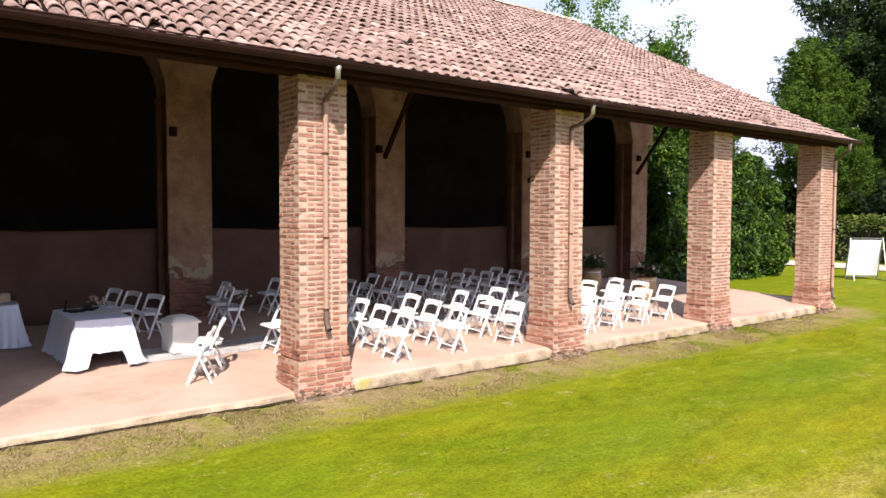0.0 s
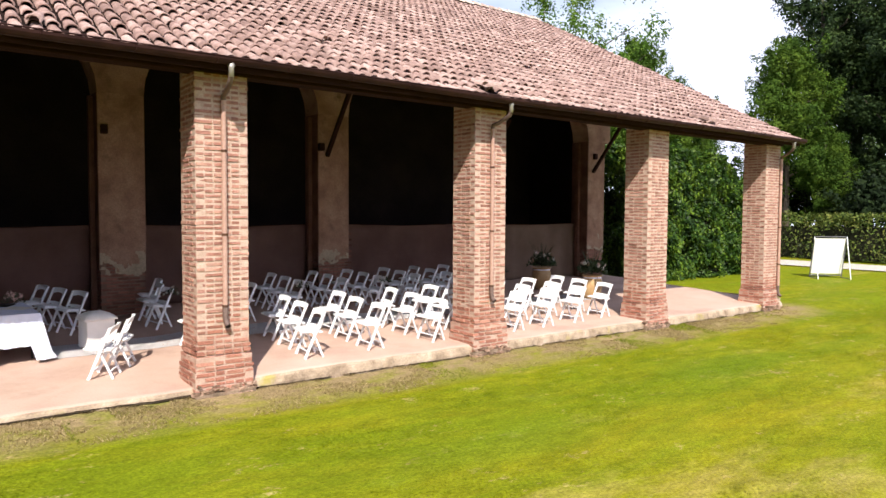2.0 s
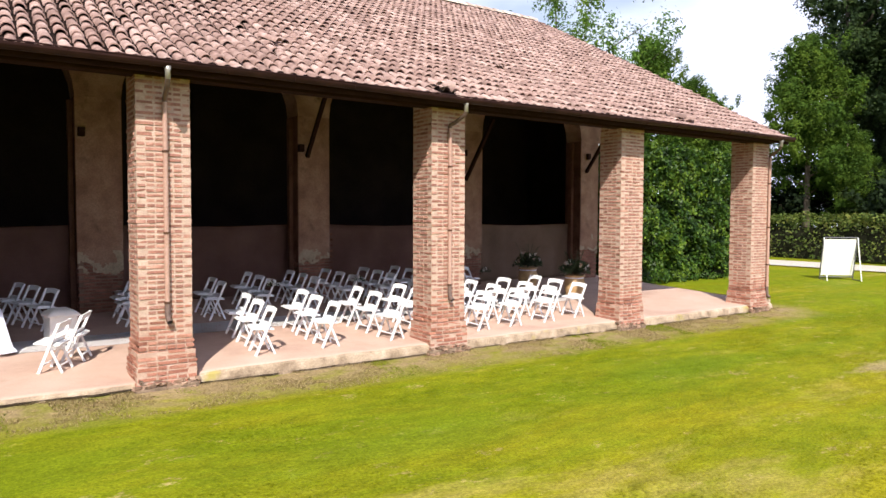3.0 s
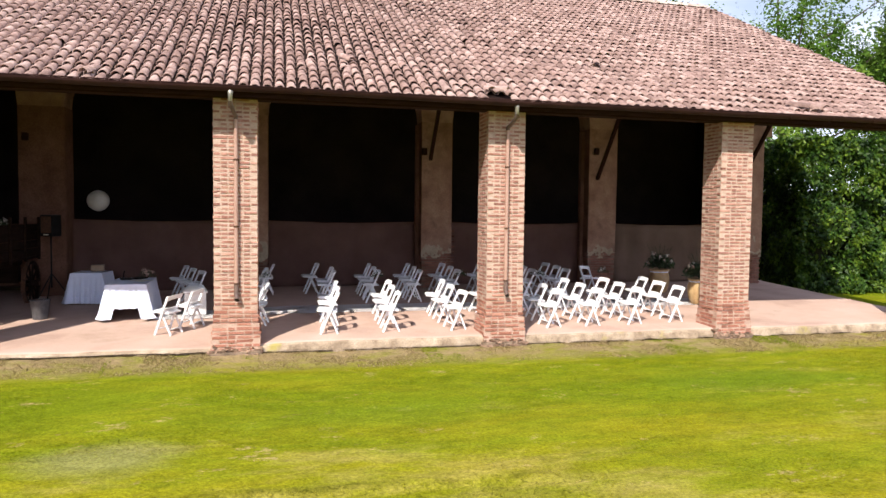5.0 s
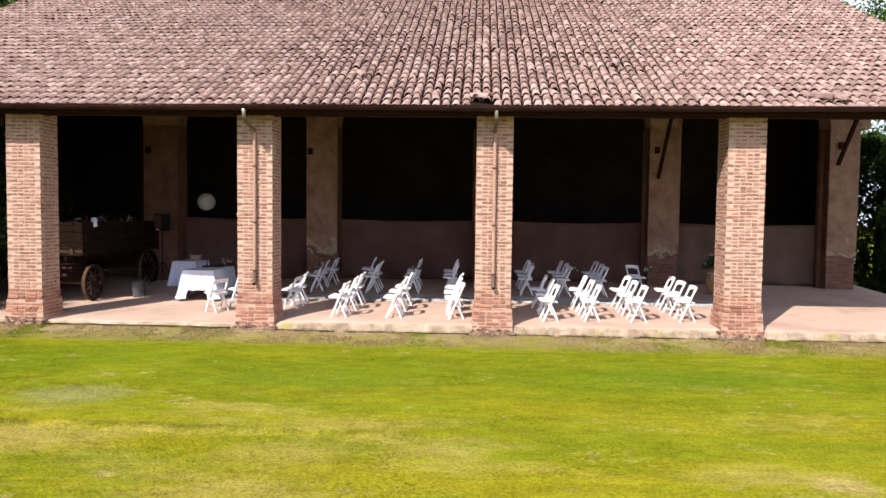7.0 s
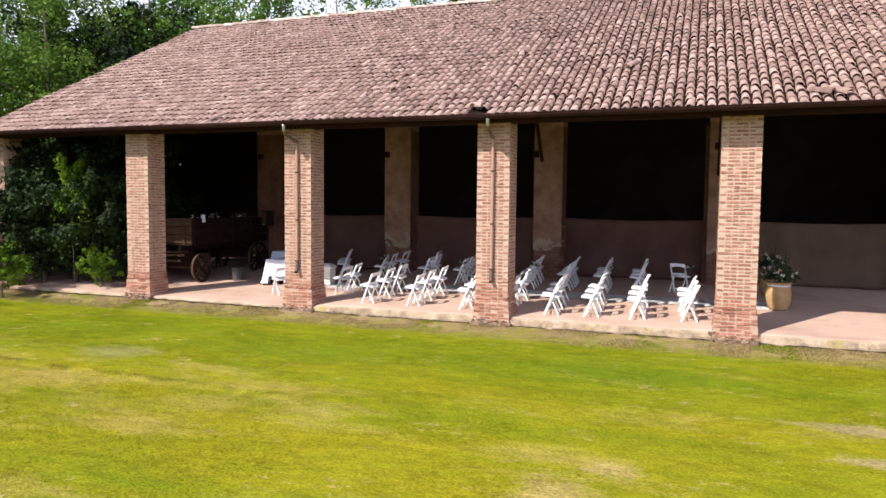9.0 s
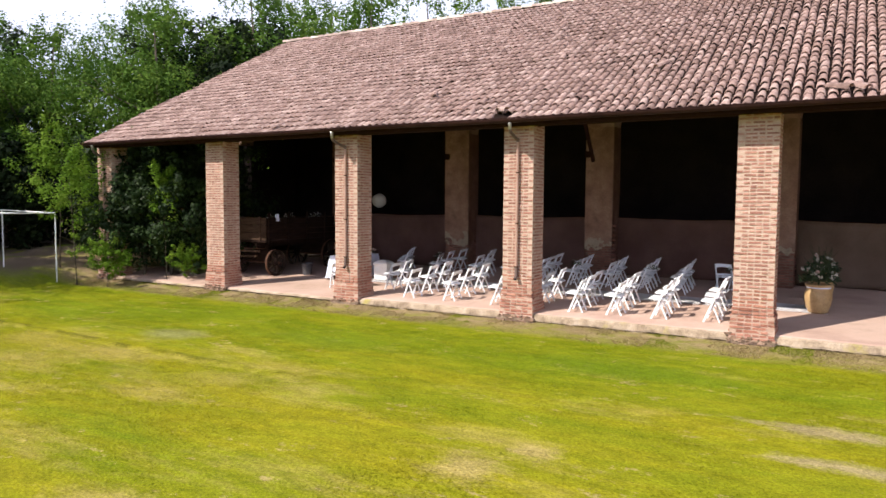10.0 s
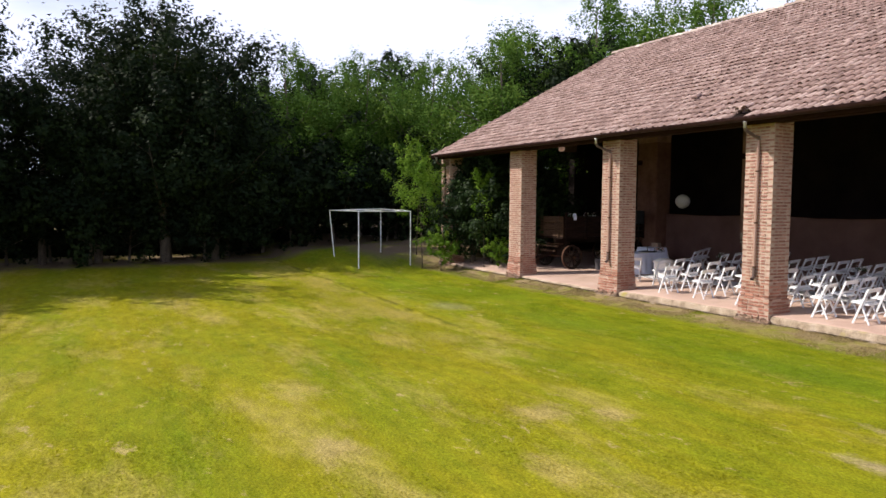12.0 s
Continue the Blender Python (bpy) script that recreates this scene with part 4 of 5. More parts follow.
# ---- gutter and downpipes ----
def gutter():
    g = thing("gutter", 0, 0, 0, 0, "dark brown half-round metal gutter along the eaves", "gutter")
    bm = B()
    y0, z0, r = EAVE_Y - 0.05, roof_z(EAVE_Y) - 0.062, 0.085
    xs = np.linspace(X0 + 0.02, X1 - 0.02, 60)
    rings = []
    for x in xs:
        dz = 0.02 * noise.noise((x * 0.3, 0, 0))
        rings.append([bm.verts.new((x, y0 + rr * math.cos(math.pi + math.pi * k / 8), z0 + dz + rr * math.sin(math.pi + math.pi * k / 8)))
                      for rr in (r, r - 0.006) for k in range(9)])
    for a, b in zip(rings, rings[1:]):
        for o in (0, 9):
            for k in range(8):
                bm.faces.new((a[o + k], a[o + k + 1], b[o + k + 1], b[o + k]))
        bm.faces.new((a[0], b[0], b[9], a[9])), bm.faces.new((a[8], a[17], b[17], b[8]))
    part("channel", bm, gutter_mat, g)
    bm = B()
    add_tube(bm, [(x, y0 - r, z0 + 0.004) for x in xs], 0.009, 6)
    part("bead", bm, gutter_mat, g)
    hook = None
    for x in np.arange(X0 + 0.4, X1, 0.95):
        if hook is None:
            bm = B()
            pts = [(0, y0 + 0.16, z0 + 0.03), (0, y0 + r, z0 + 0.01)] + [(0, y0 + (r + 0.004) * math.cos(-a), z0 + (r + 0.004) * math.sin(-a)) for a in np.linspace(0.2, math.pi, 7)]
            add_tube(bm, pts, 0.007, 5)
            hook = mesh_of("gutter_hook", bm, gutter_mat)
        ob = new("gutter_hook", hook)
        ob.parent, ob.location = g, (x, 0, 0)
    return y0, z0


GY, GZ = gutter()


def downpipe(ox, px, low=1.02):
    """From the gutter outlet at ox back to the pier's face at px, then down to a spout."""
    d = thing("downpipe", px, 0.0, 0, 0, "brown metal downpipe with a swan-neck on the brick pier", "downpipe", "downpipes")
    py = -0.072
    part("outlet", add_lathe(B(), [(0.034, -0.17), (0.036, -0.06), (0.055, 0.0)], 12, (ox - px, GY, GZ - 0.06)), pipe_grey_mat, d, "grey zinc outlet", True)
    bm = B()
    a, b = Vector((ox - px, GY, GZ - 0.19)), Vector((0, py, 3.94))
    add_tube(bm, [a, a + Vector((0, 0.03, -0.08)), a.lerp(b, 0.35) + Vector((0, 0, -0.03)), a.lerp(b, 0.75) + Vector((0, 0, 0.02)), b + Vector((0, -0.01, 0.08)), b], 0.034, 10, False)
    part("swan_neck", bm, pipe_dark_mat, d, "darkened metal swan-neck", smooth=True)
    part("pipe", add_tube(B(), [(0, py, 3.96), (0, py, low + 0.22)], 0.035, 12, False), pipe_mat, d, smooth=True)
    bm = B()
    add_tube(bm, [(0, py, low + 0.24), (0, py, low + 0.08), (0.005, py - 0.02, low + 0.01), (0.01, py - 0.075, low - 0.035)], 0.038, 10, False)
    part("spout", bm, pipe_dark_mat, d, "short dark bent spout", True)
    for z in (3.3, 2.2, 1.25):
        part("clamp", add_lathe(B(), [(0.041, -0.015), (0.041, 0.015)], 12, (0, py, z)), iron_mat, d)


downpipe(0.34, 0.40)
downpipe(5.11, 5.10)
downpipe(14.72, 15.00, 0.45)
downpipe(-9.2, -9.36, 0.9)


# ---- the sackcloth screens between the arcade piers ----
def curtain(xa, xb, label, mat, loose=1.0):
    bm = B()
    nx, nz = int((xb - xa) / 0.05), 14
    y0 = IY0 + 0.52
    grid = []
    for i in range(nx + 1):
        u = i / nx
        x = xa + u * (xb - xa)
        top = 2.24 - 0.05 * math.sin(math.pi * u) + 0.02 * noise.noise((x * 2, 3, 1))
        row = []
        for k in range(nz + 1):
            w = k / nz
            z = fz(y0, x) + 0.02 + w * (top - fz(y0, x) - 0.02)
            fold = 0.035 * noise.noise((x * 2.2, z * 0.35, 4)) + 0.02 * math.sin(x * 7 + 1.5 * noise.noise((x, z * 0.6, 9)))
            row.append(bm.verts.new((x, y0 + loose * fold * (1.15 - 0.6 * w), z)))
        grid.append(row)
    for a, b in zip(grid, grid[1:]):
        for k in range(nz):
            bm.faces.new((a[k], b[k], b[k + 1], a[k + 1]))
    bmesh.ops.solidify(bm, geom=list(bm.faces), thickness=0.006)
    c = thing("curtain", 0, 0, 0, 0, label, "curtain", "sackcloth screens")
    part("cloth", bm, mat, c, smooth=True)
    part("wire", add_tube(B(), [(xa, y0, 2.235), ((xa + xb) / 2, y0, 2.19), (xb, y0, 2.235)], 0.006, 5), iron_mat, c)


for a, b in zip(INNER, INNER[1:]):
    last = b == INNER[-1]
    curtain(a[0] + a[1] + 0.01, b[0] - b[1] - 0.01, "creased sackcloth screen, paler for the bounced light in its bay" if last else "brown sackcloth screen stretched between the arcade piers",
            lit_sack_mat if last else curtain_mat, 1.8 if last else 1.0)


# ---- folding chairs ----
def folding_chair():
    """White resin folding chair that looks along -x, foot at the origin."""
    c = thing("folding_chair", 0, 0, 0, 0, "white resin folding chair with a padded seat", "chair", "guests' folding chairs")
    hw = 0.215
    for s in (-1, 1):
        part("side_frame", add_bar(B(), (-0.180, s * hw, 0.0), (0.155, s * hw, 0.785), 0.030, 0.045, 0.007, (0, 1, 0)), white_mat, c)
        part("rear_leg", add_bar(B(), (-0.03, s * (hw - 0.034), 0.455), (0.165, s * (hw - 0.034), 0.0), 0.026, 0.036, 0.006, (0, 1, 0)), white_mat, c)
    bm = B()
    add_box(bm, (-0.05, 0, 0.452), (0.40, 0.385, 0.034), 0.014, Matrix.Rotation(radians(4), 3, "Y"))
    part("seat", bm, white_mat, c)
    bm = B()
    add_box(bm, (-0.05, 0, 0.473), (0.34, 0.33, 0.03), 0.013, Matrix.Rotation(radians(4), 3, "Y"))
    part("cushion", bm, white_mat, c, "white vinyl pad")

    def rail(z0, z1, arch, thick):
        bm = B()
        rows = []
        for k in range(9):
            u = -1 + k / 4
            y = u * (hw + 0.012)
            bow = 0.022 * (1 - u * u)
            lo, hi = z0 + arch * (1 - u * u), z1 + 0.012 * (1 - u * u)
            q = []
            for z, t in ((lo, 0), (hi, 0), (hi, thick), (lo, thick)):
                x = 0.155 * (z / 0.785) - 0.180 * (1 - z / 0.785) + 0.002
                q.append(bm.verts.new((x + bow + t, y, z)))
            rows.append(q)
        for a, b in zip(rows, rows[1:]):
            for k in range(4):
                bm.faces.new((a[k], b[k], b[(k + 1) % 4], a[(k + 1) % 4]))
        bm.faces.new(rows[0]), bm.faces.new(rows[-1][::-1])
        return bm

    part("backrest", rail(0.675, 0.79, 0.042, 0.024), white_mat, c)
    part("lower_rail", rail(0.495, 0.53, -0.008, 0.020), white_mat, c)
    part("front_stretcher", add_bar(B(), (-0.127, -hw, 0.125), (-0.127, hw, 0.125), 0.02, 0.032, 0.005, (0, 0, 1)), white_mat, c)
    part("rear_stretcher", add_bar(B(), (0.118, -hw + 0.03, 0.11), (0.118, hw - 0.03, 0.11), 0.02, 0.03, 0.005, (0, 0, 1)), white_mat, c)
    return c


CHAIRS = [(-0.81, 1.18, -27), (-0.48, 1.72, -25), (0.74, 1.62, -4), (0.72, 2.24, 3)]
CHAIRS += [(2.00, 0.62, -3), (2.04, 1.36, 0), (2.08, 2.08, 2), (3.10, 0.68, 2), (3.11, 1.42, -2), (3.16, 2.12, 0), (4.35, 0.67, 4), (4.31, 1.42, 0), (4.30, 2.12, -3)]
CHAIRS += [(5.24, 1.40, 0), (5.27, 2.10, 3), (6.26, 0.63, 3), (6.24, 1.36, -2), (6.20, 2.08, 0), (7.12, 0.69, 0), (7.10, 1.40, 2), (7.06, 2.10, -2)]
CHAIRS += [(8.04, 0.73, -2), (8.02, 1.44, 0), (8.00, 2.14, 3), (9.05, 0.84, 0), (9.02, 1.52, 3), (9.00, 2.22, -3)]
CHAIRS += [(-0.72, 4.36, 24), (-0.94, 4.86, 22), (-1.16, 5.36, 20), (0.66, 4.06, 14), (0.70, 4.66, 8), (0.84, 5.20, 0)]
CHAIRS += [(x + dx, y, 0) for x in (2.14, 3.14, 4.12, 5.02, 6.00, 6.90, 7.80) for y, dx in ((3.78, 0.03), (4.40, 0.02), (5.02, -0.02)) if x > 2.5 or y < 5]
CHAIRS += [(1.88, 5.16, 4)]
CHAIRS += [(8.76, 4.25, 122)]
chair = folding_chair()
for ob in chair.children:
    ob.data.transform(Matrix.Scale(0.90, 4))
for i, (x, y, turn) in enumerate(CHAIRS):
    m = pose(x + rnd.uniform(-0.015, 0.015), y + rnd.uniform(-0.02, 0.02), fz(y, x), 2.7, 0, turn + rnd.uniform(-4, 4))
    if i == 0:
        chair.matrix_basis = m
    else:
        copy_thing(chair, m)

# ---- runner, tables and what stands on them ----
bm = B()
nx = 90
prof = []
for i in range(nx + 1):
    x = -1.25 + 12.3 * i / nx
    prof.append([bm.verts.new((x, y + 0.03 * noise.noise((x * 0.8, y, 0)), fz(y, x) + 0.008 + 0.012 * max(0, noise.noise((x * 3, y * 4, 1))))) for y in np.linspace(2.48, 3.38, 9)])
for a, b in zip(prof, prof[1:]):
    for k in range(8):
        bm.faces.new((a[k], b[k], b[k + 1], a[k + 1]))
bmesh.ops.solidify(bm, geom=list(bm.faces), thickness=0.004)
single("aisle_runner", bm, runner_mat, "long white cloth runner lying on the floor", "carpet", smooth=True)

bm = B()
for q in range(70):
    x, y = rnd.uniform(0.2, 2.4), rnd.uniform(2.55, 3.3)
    a = rnd.uniform(0, 6.28)
    r = rnd.uniform(0.014, 0.03)
    bm.faces.new([bm.verts.new((x + r * math.cos(a + k * 1.57) * (1 if k % 2 else 0.6), y + r * math.sin(a + k * 1.57), fz(y, x) + 0.024 + 0.006 * (k % 2))) for k in range(4)])
single("scattered_petals", bm, pink_mat, "dark rose petals scattered on the runner", "petals", kind="stuff")


def draped_table(name, x, y, w, d, h, label, lift=0.0, turn=0.0):
    """A table under a long cloth: top, legs, and a skirt with folds; lift raises the front hem."""
    t = thing(name, x, y, fz(y, x), turn, label, "table")
    for sx in (-1, 1):
        for sy in (-1, 1):
            # legs coloured black for the shade under the cloth
            part("leg", add_tube(B(), [(sx * (w / 2 - 0.1), sy * (d / 2 - 0.12), 0.0), (sx * (w / 2 - 0.1), sy * (d / 2 - 0.12), h - 0.03)], 0.018, 8), black_mat, t)
    part("tabletop", add_box(B(), (0, 0, h - 0.02), (w, d, 0.03), 0.008), card_mat, t)
    bm = B()
    per, n = [], 40
    ring_pts = []
    for side in range(4):
        for k in range(n):
            u = -0.5 + k / n
            ring_pts.append({0: (u * w, -d / 2, 0, -1), 1: (w / 2, u * d, 1, 0), 2: (-u * w, d / 2, 0, 1), 3: (-w / 2, -u * d, -1, 0)}[side] + (u, side))
    levels = 9
    rows = []
    for lv in range(levels):
        f = lv / (levels - 1)
        row = []
        for px, py, nx_, ny_, u, side in ring_pts:
            corner = abs(u) * 2
            hem = 0.012
            if side == 0:
                hem += lift * min(1.0, max(0.0, (0.70 - abs(2 * u - 0.04)) / 0.13)) * (1 + 0.12 * noise.noise((u * 6, 1, x)))
            z = (h + 0.006) * (1 - f) + hem * f
            flare = f * (0.05 + 0.05 * corner ** 2 + 0.022 * math.sin(u * 38 + side) + 0.03 * noise.noise((px * 4 + side, py * 4, x)))
            out = flare + 0.07 * max(0.0, f - 0.86) / 0.14 * max(0.0, noise.noise((px * 3 + 7, py * 3, 2)) + 0.35)
            row.append(bm.verts.new((px + nx_ * out + (0.05 * f * corner ** 6) * (1 if px > 0 else -1), py + ny_ * out + (0.05 * f * corner ** 6) * (1 if py > 0 else -1), z)))
        rows.append(row)
    m = len(ring_pts)
    for a, b in zip(rows, rows[1:]):
        for k in range(m):
            bm.faces.new((a[k], a[(k + 1) % m], b[(k + 1) % m], b[k]))
    bm.faces.new(rows[0][::-1])
    cl = tagged(new("tablecloth", mesh_of("tablecloth", bm, cloth_mat)), "white tablecloth hanging to the floor in folds", "tablecloth")
    cl.matrix_basis = pose(x, y, fz(y, x), 0, 0, turn)
    return t


draped_table("ceremony_table", -1.82, 3.22, 0.74, 1.54, 0.67, "ceremony table under a white cloth", 0.21, 2)
draped_table("side_table", -2.94, 4.78, 0.66, 0.72, 0.66, "small table under a white cloth beside the wagon", 0.0, -6)

# things on the tables
TZ = fz(3.22, -1.8) + 0.68
bm = B()
add_box(bm, (0, 0, 0.012), (0.21, 0.30, 0.022), 0.004)
b1 = single("register", bm, black_mat, "dark folder lying on the white tablecloth", "folder")
b1.matrix_basis = pose(-2.00, 3.52, TZ, 0, 0, 15)
copy_thing(b1, pose(-1.77, 3.64, TZ, 0, 0, -28))
bm = B()
add_box(bm, (0, 0, 0.005), (0.3, 0.42, 0.006), 0.002)
single("paper_sheet", bm, board_white_mat, "white sheet on the ceremony table", "paper").matrix_basis = pose(-1.64, 3.17, TZ, 0, 0, 40)
bm = B()
add_tube(bm, [(0, 0, 0.0), (0, 0, 0.10), (0.02, 0, 0.16)], [0.014, 0.010, 0.016], 8)
single("microphone", bm, black_mat, "small black microphone on the ceremony table", "microphone").matrix_basis = pose(-2.08, 3.74, TZ)
bm = B()
add_box(bm, (0, 0, 0.07), (0.26, 0.2, 0.14), 0.006)
bxs = single("cardboard_box", bm, card_mat, "small brown cardboard box on the side table", "box")
bxs.matrix_basis = pose(-2.84, 4.88, fz(4.78, -2.9) + 0.675, 0, 0, 8)


def bouquet_meshes(seed, size, leaves, flowers, petals=flower_mat):
    """A loose bunch: leaves, and flower heads made of petals."""
    r = np.random.default_rng(seed)
    d = r.normal(0, 1, (leaves, 3))
    d /= np.linalg.norm(d, axis=1)[:, None]
    d[:, 2] = np.abs(d[:, 2]) * 0.9 - 0.15
    c = d * size * r.uniform(0.35, 1.15, (leaves, 1))
    out = leaf_quads(c, r, size * 0.34, size * 0.12, d)
    lf = quads("foliage", out, sprig_mat)
    d = r.normal(0, 1, (flowers, 3))
    d /= np.linalg.norm(d, axis=1)[:, None]
    d[:, 2] = np.abs(d[:, 2])
    cs = d * size * r.uniform(0.6, 1.0, (flowers, 1))
    pts = np.repeat(cs, 14, axis=0) + r.normal(0, size * 0.075, (flowers * 14, 3))
    fl_ = quads("blossom", leaf_quads(pts, r, size * 0.17, size * 0.13), petals)
    return lf, fl_


def leaf_quads(c, r, length, width, along=None, normal=None, loose=0.55):
    """Loose diamond leaves at the points c; along: the way they grow, or normal: the way they face."""
    n = len(c)
    if normal is not None:
        f = normal + r.normal(0, loose, (n, 3))
        f /= np.linalg.norm(f, axis=1)[:, None] + 1e-9
        a = np.cross(f, r.normal(0, 1, (n, 3)))
        a /= np.linalg.norm(a, axis=1)[:, None] + 1e-9
        b = np.cross(f, a)
    else:
        a = r.normal(0, 1, (n, 3))
        if along is not None:
            a = a * 0.55 + along
        a /= np.linalg.norm(a, axis=1)[:, None] + 1e-9
        b = np.cross(a, r.normal(0, 1, (n, 3)))
        b /= np.linalg.norm(b, axis=1)[:, None] + 1e-9
    L = length * r.uniform(0.6, 1.2, (n, 1))
    W = width * r.uniform(0.7, 1.2, (n, 1))
    v = np.zeros((n, 4, 3))
    v[:, 0], v[:, 2] = c - a * L / 2, c + a * L / 2
    k = np.cross(a, b) * W * 0.2
    v[:, 1], v[:, 3] = c + b * W / 2 + k, c - b * W / 2 + k
    return v


def bouquet(name, x, y, z, size, label, seed, leaves=150, flowers=14, petals=flower_mat):
    t = thing(name, x, y, z, 0, label, "bouquet")
    lf, fl_ = bouquet_meshes(seed, size, leaves, flowers, petals)
    for nm, me in (("foliage", lf), ("blossom", fl_)):
        ob = tagged(new(nm, me), kind="stuff")
        ob.parent = t
    return t


bouquet("table_bouquet", -1.64, 3.84, TZ + 0.05, 0.17, "low bunch of blush and white flowers on the ceremony table", 3, 120, 16, pink_mat)
for k, (x, y) in enumerate(((0.84, 3.84), (3.28, 3.54), (5.22, 3.54), (7.16, 3.54), (9.0, 3.95))):
    bouquet("aisle_bouquet", x, y, fz(y, x) + 0.62, 0.15, "small dark bunch with pale roses tied to a chair", 20 + k, 110, 6)


# upholstered stool for the couple
def stool(x, y, turn):
    t = thing("pouf", x, y, fz(y, x) + 0.012, turn, "square white upholstered stool standing on the runner", "stool")
    bm = B()
    add_box(bm, (0, 0, 0.235), (0.42, 0.42, 0.47), 0.02)
    part("body", bm, pouf_mat, t, smooth=False)
    bm = B()
    bmesh.ops.create_grid(bm, x_segments=10, y_segments=10, size=0.24)
    for v in bm.verts:
        e = max(abs(v.co.x), abs(v.co.y)) / 0.24
        v.co.z = 0.48 + 0.10 * (1 - e ** 3) + 0.006 * noise.noise(v.co * 9)
    bmesh.ops.solidify(bm, geom=list(bm.faces), thickness=0.03)
    part("cushion", bm, pouf_mat, t, "plump white cushion", True)
    for sx in (-1, 1):
        for sy in (-1, 1):
            part("foot", add_lathe(B(), [(0.02, -0.01), (0.025, 0.015)], 10, (sx * 0.17, sy * 0.17, 0)), black_mat, t)


stool(-0.58, 3.0, 8)


# ---- the two flower urns at the end of the aisle ----
def urn(x, y, seed):
    t = thing("flower_urn", x, y, fz(y), 0, "glazed ochre clay urn with a large bunch of white flowers", "urn", "urns by the aisle")
    part("pot", add_lathe(B(), [(0.17, 0), (0.19, 0.02), (0.235, 0.14), (0.265, 0.30), (0.262, 0.42), (0.225, 0.53), (0.235, 0.56), (0.265, 0.585), (0.265, 0.61), (0.225, 0.61), (0.21, 0.55)], 28),
         clay_mat, t, smooth=True)
    lf, fl_ = bouquet_meshes(seed, 0.36, 560, 4)
    ob = tagged(new("foliage", lf), kind="stuff")
    ob.parent, ob.location = t, (0, 0, 0.70)
    r = np.random.default_rng(seed + 5)
    for k in range(14):
        d = r.normal(0, 1, 3)
        d[2] = abs(d[2]) + 0.1
        d *= 0.36 * r.uniform(0.75, 1.02) / np.linalg.norm(d)
        pet = leaf_quads(r.normal(0, 0.02, (14, 3)), r, 0.05, 0.042)
        ob = new("bloom", quads("bloom", pet, flower_mat if k % 4 else pink_mat))
        ob.parent, ob.location = t, (d[0], d[1], 0.70 + d[2])
    part("ribbon", add_lathe(B(), [(0.232, 0.525), (0.236, 0.545), (0.232, 0.565)], 28), cloth_mat, t, "pale ribbon round the neck", True)
    bm = B()
    for k in range(14):
        a, q = r.uniform(0, 6.28), r.uniform(0.1, 0.35)
        add_tube(bm, [(0, 0, 0.6), (0.5 * q * math.cos(a), 0.5 * q * math.sin(a), 0.95), (q * math.cos(a), q * math.sin(a), r.uniform(1.1, 1.35))], [0.006, 0.005, 0.003], 5)
    tagged(part("twig_spray", bm, sprig_mat, t), kind="stuff")


urn(10.86, 2.62, 41)
urn(10.86, 4.40, 47)


# ---- the old farm wagon ----
def wheel(parent, x, y, z, r, mat):
    w = new("wheel")
    w.parent, w.location = parent, (x, y, z)
    bm = B()
    seg = 28
    rings = []
    for k in range(seg):
        a = 2 * math.pi * k / seg
        rings.append([bm.verts.new((dx, rr * math.cos(a), rr * math.sin(a))) for dx, rr in ((-0.035, r - 0.075), (-0.035, r - 0.01), (0.035, r - 0.01), (0.035, r - 0.075))])
    for a, b in zip(rings, rings[1:] + rings[:1]):
        for k in range(4):
            bm.faces.new((a[k], b[k], b[(k + 1) % 4], a[(k + 1) % 4]))
    part("rim", bm, mat, w)
    bm = B()
    rings = []
    for k in range(seg):
        a = 2 * math.pi * k / seg
        rings.append([bm.verts.new((dx, rr * math.cos(a), rr * math.sin(a))) for dx, rr in ((-0.038, r - 0.011), (-0.038, r), (0.038, r), (0.038, r - 0.011))])
    for a, b in zip(rings, rings[1:] + rings[:1]):
        for k in range(4):
            bm.faces.new((a[k], b[k], b[(k + 1) % 4], a[(k + 1) % 4]))
    part("iron_tyre", bm, iron_mat, w)
    part("hub", add_tube(B(), [(-0.12, 0, 0), (-0.05, 0, 0), (0.06, 0, 0), (0.16, 0, 0)], [0.06, 0.085, 0.085, 0.05], 14), cart_mat, w, smooth=True)
    for k in range(10):
        a = 2 * math.pi * k / 10
        part("spoke", add_tube(B(), [(0, 0.06 * math.cos(a), 0.06 * math.sin(a)), (0, (r - 0.06) * math.cos(a), (r - 0.06) * math.sin(a))], [0.027, 0.02], 6), mat, w)


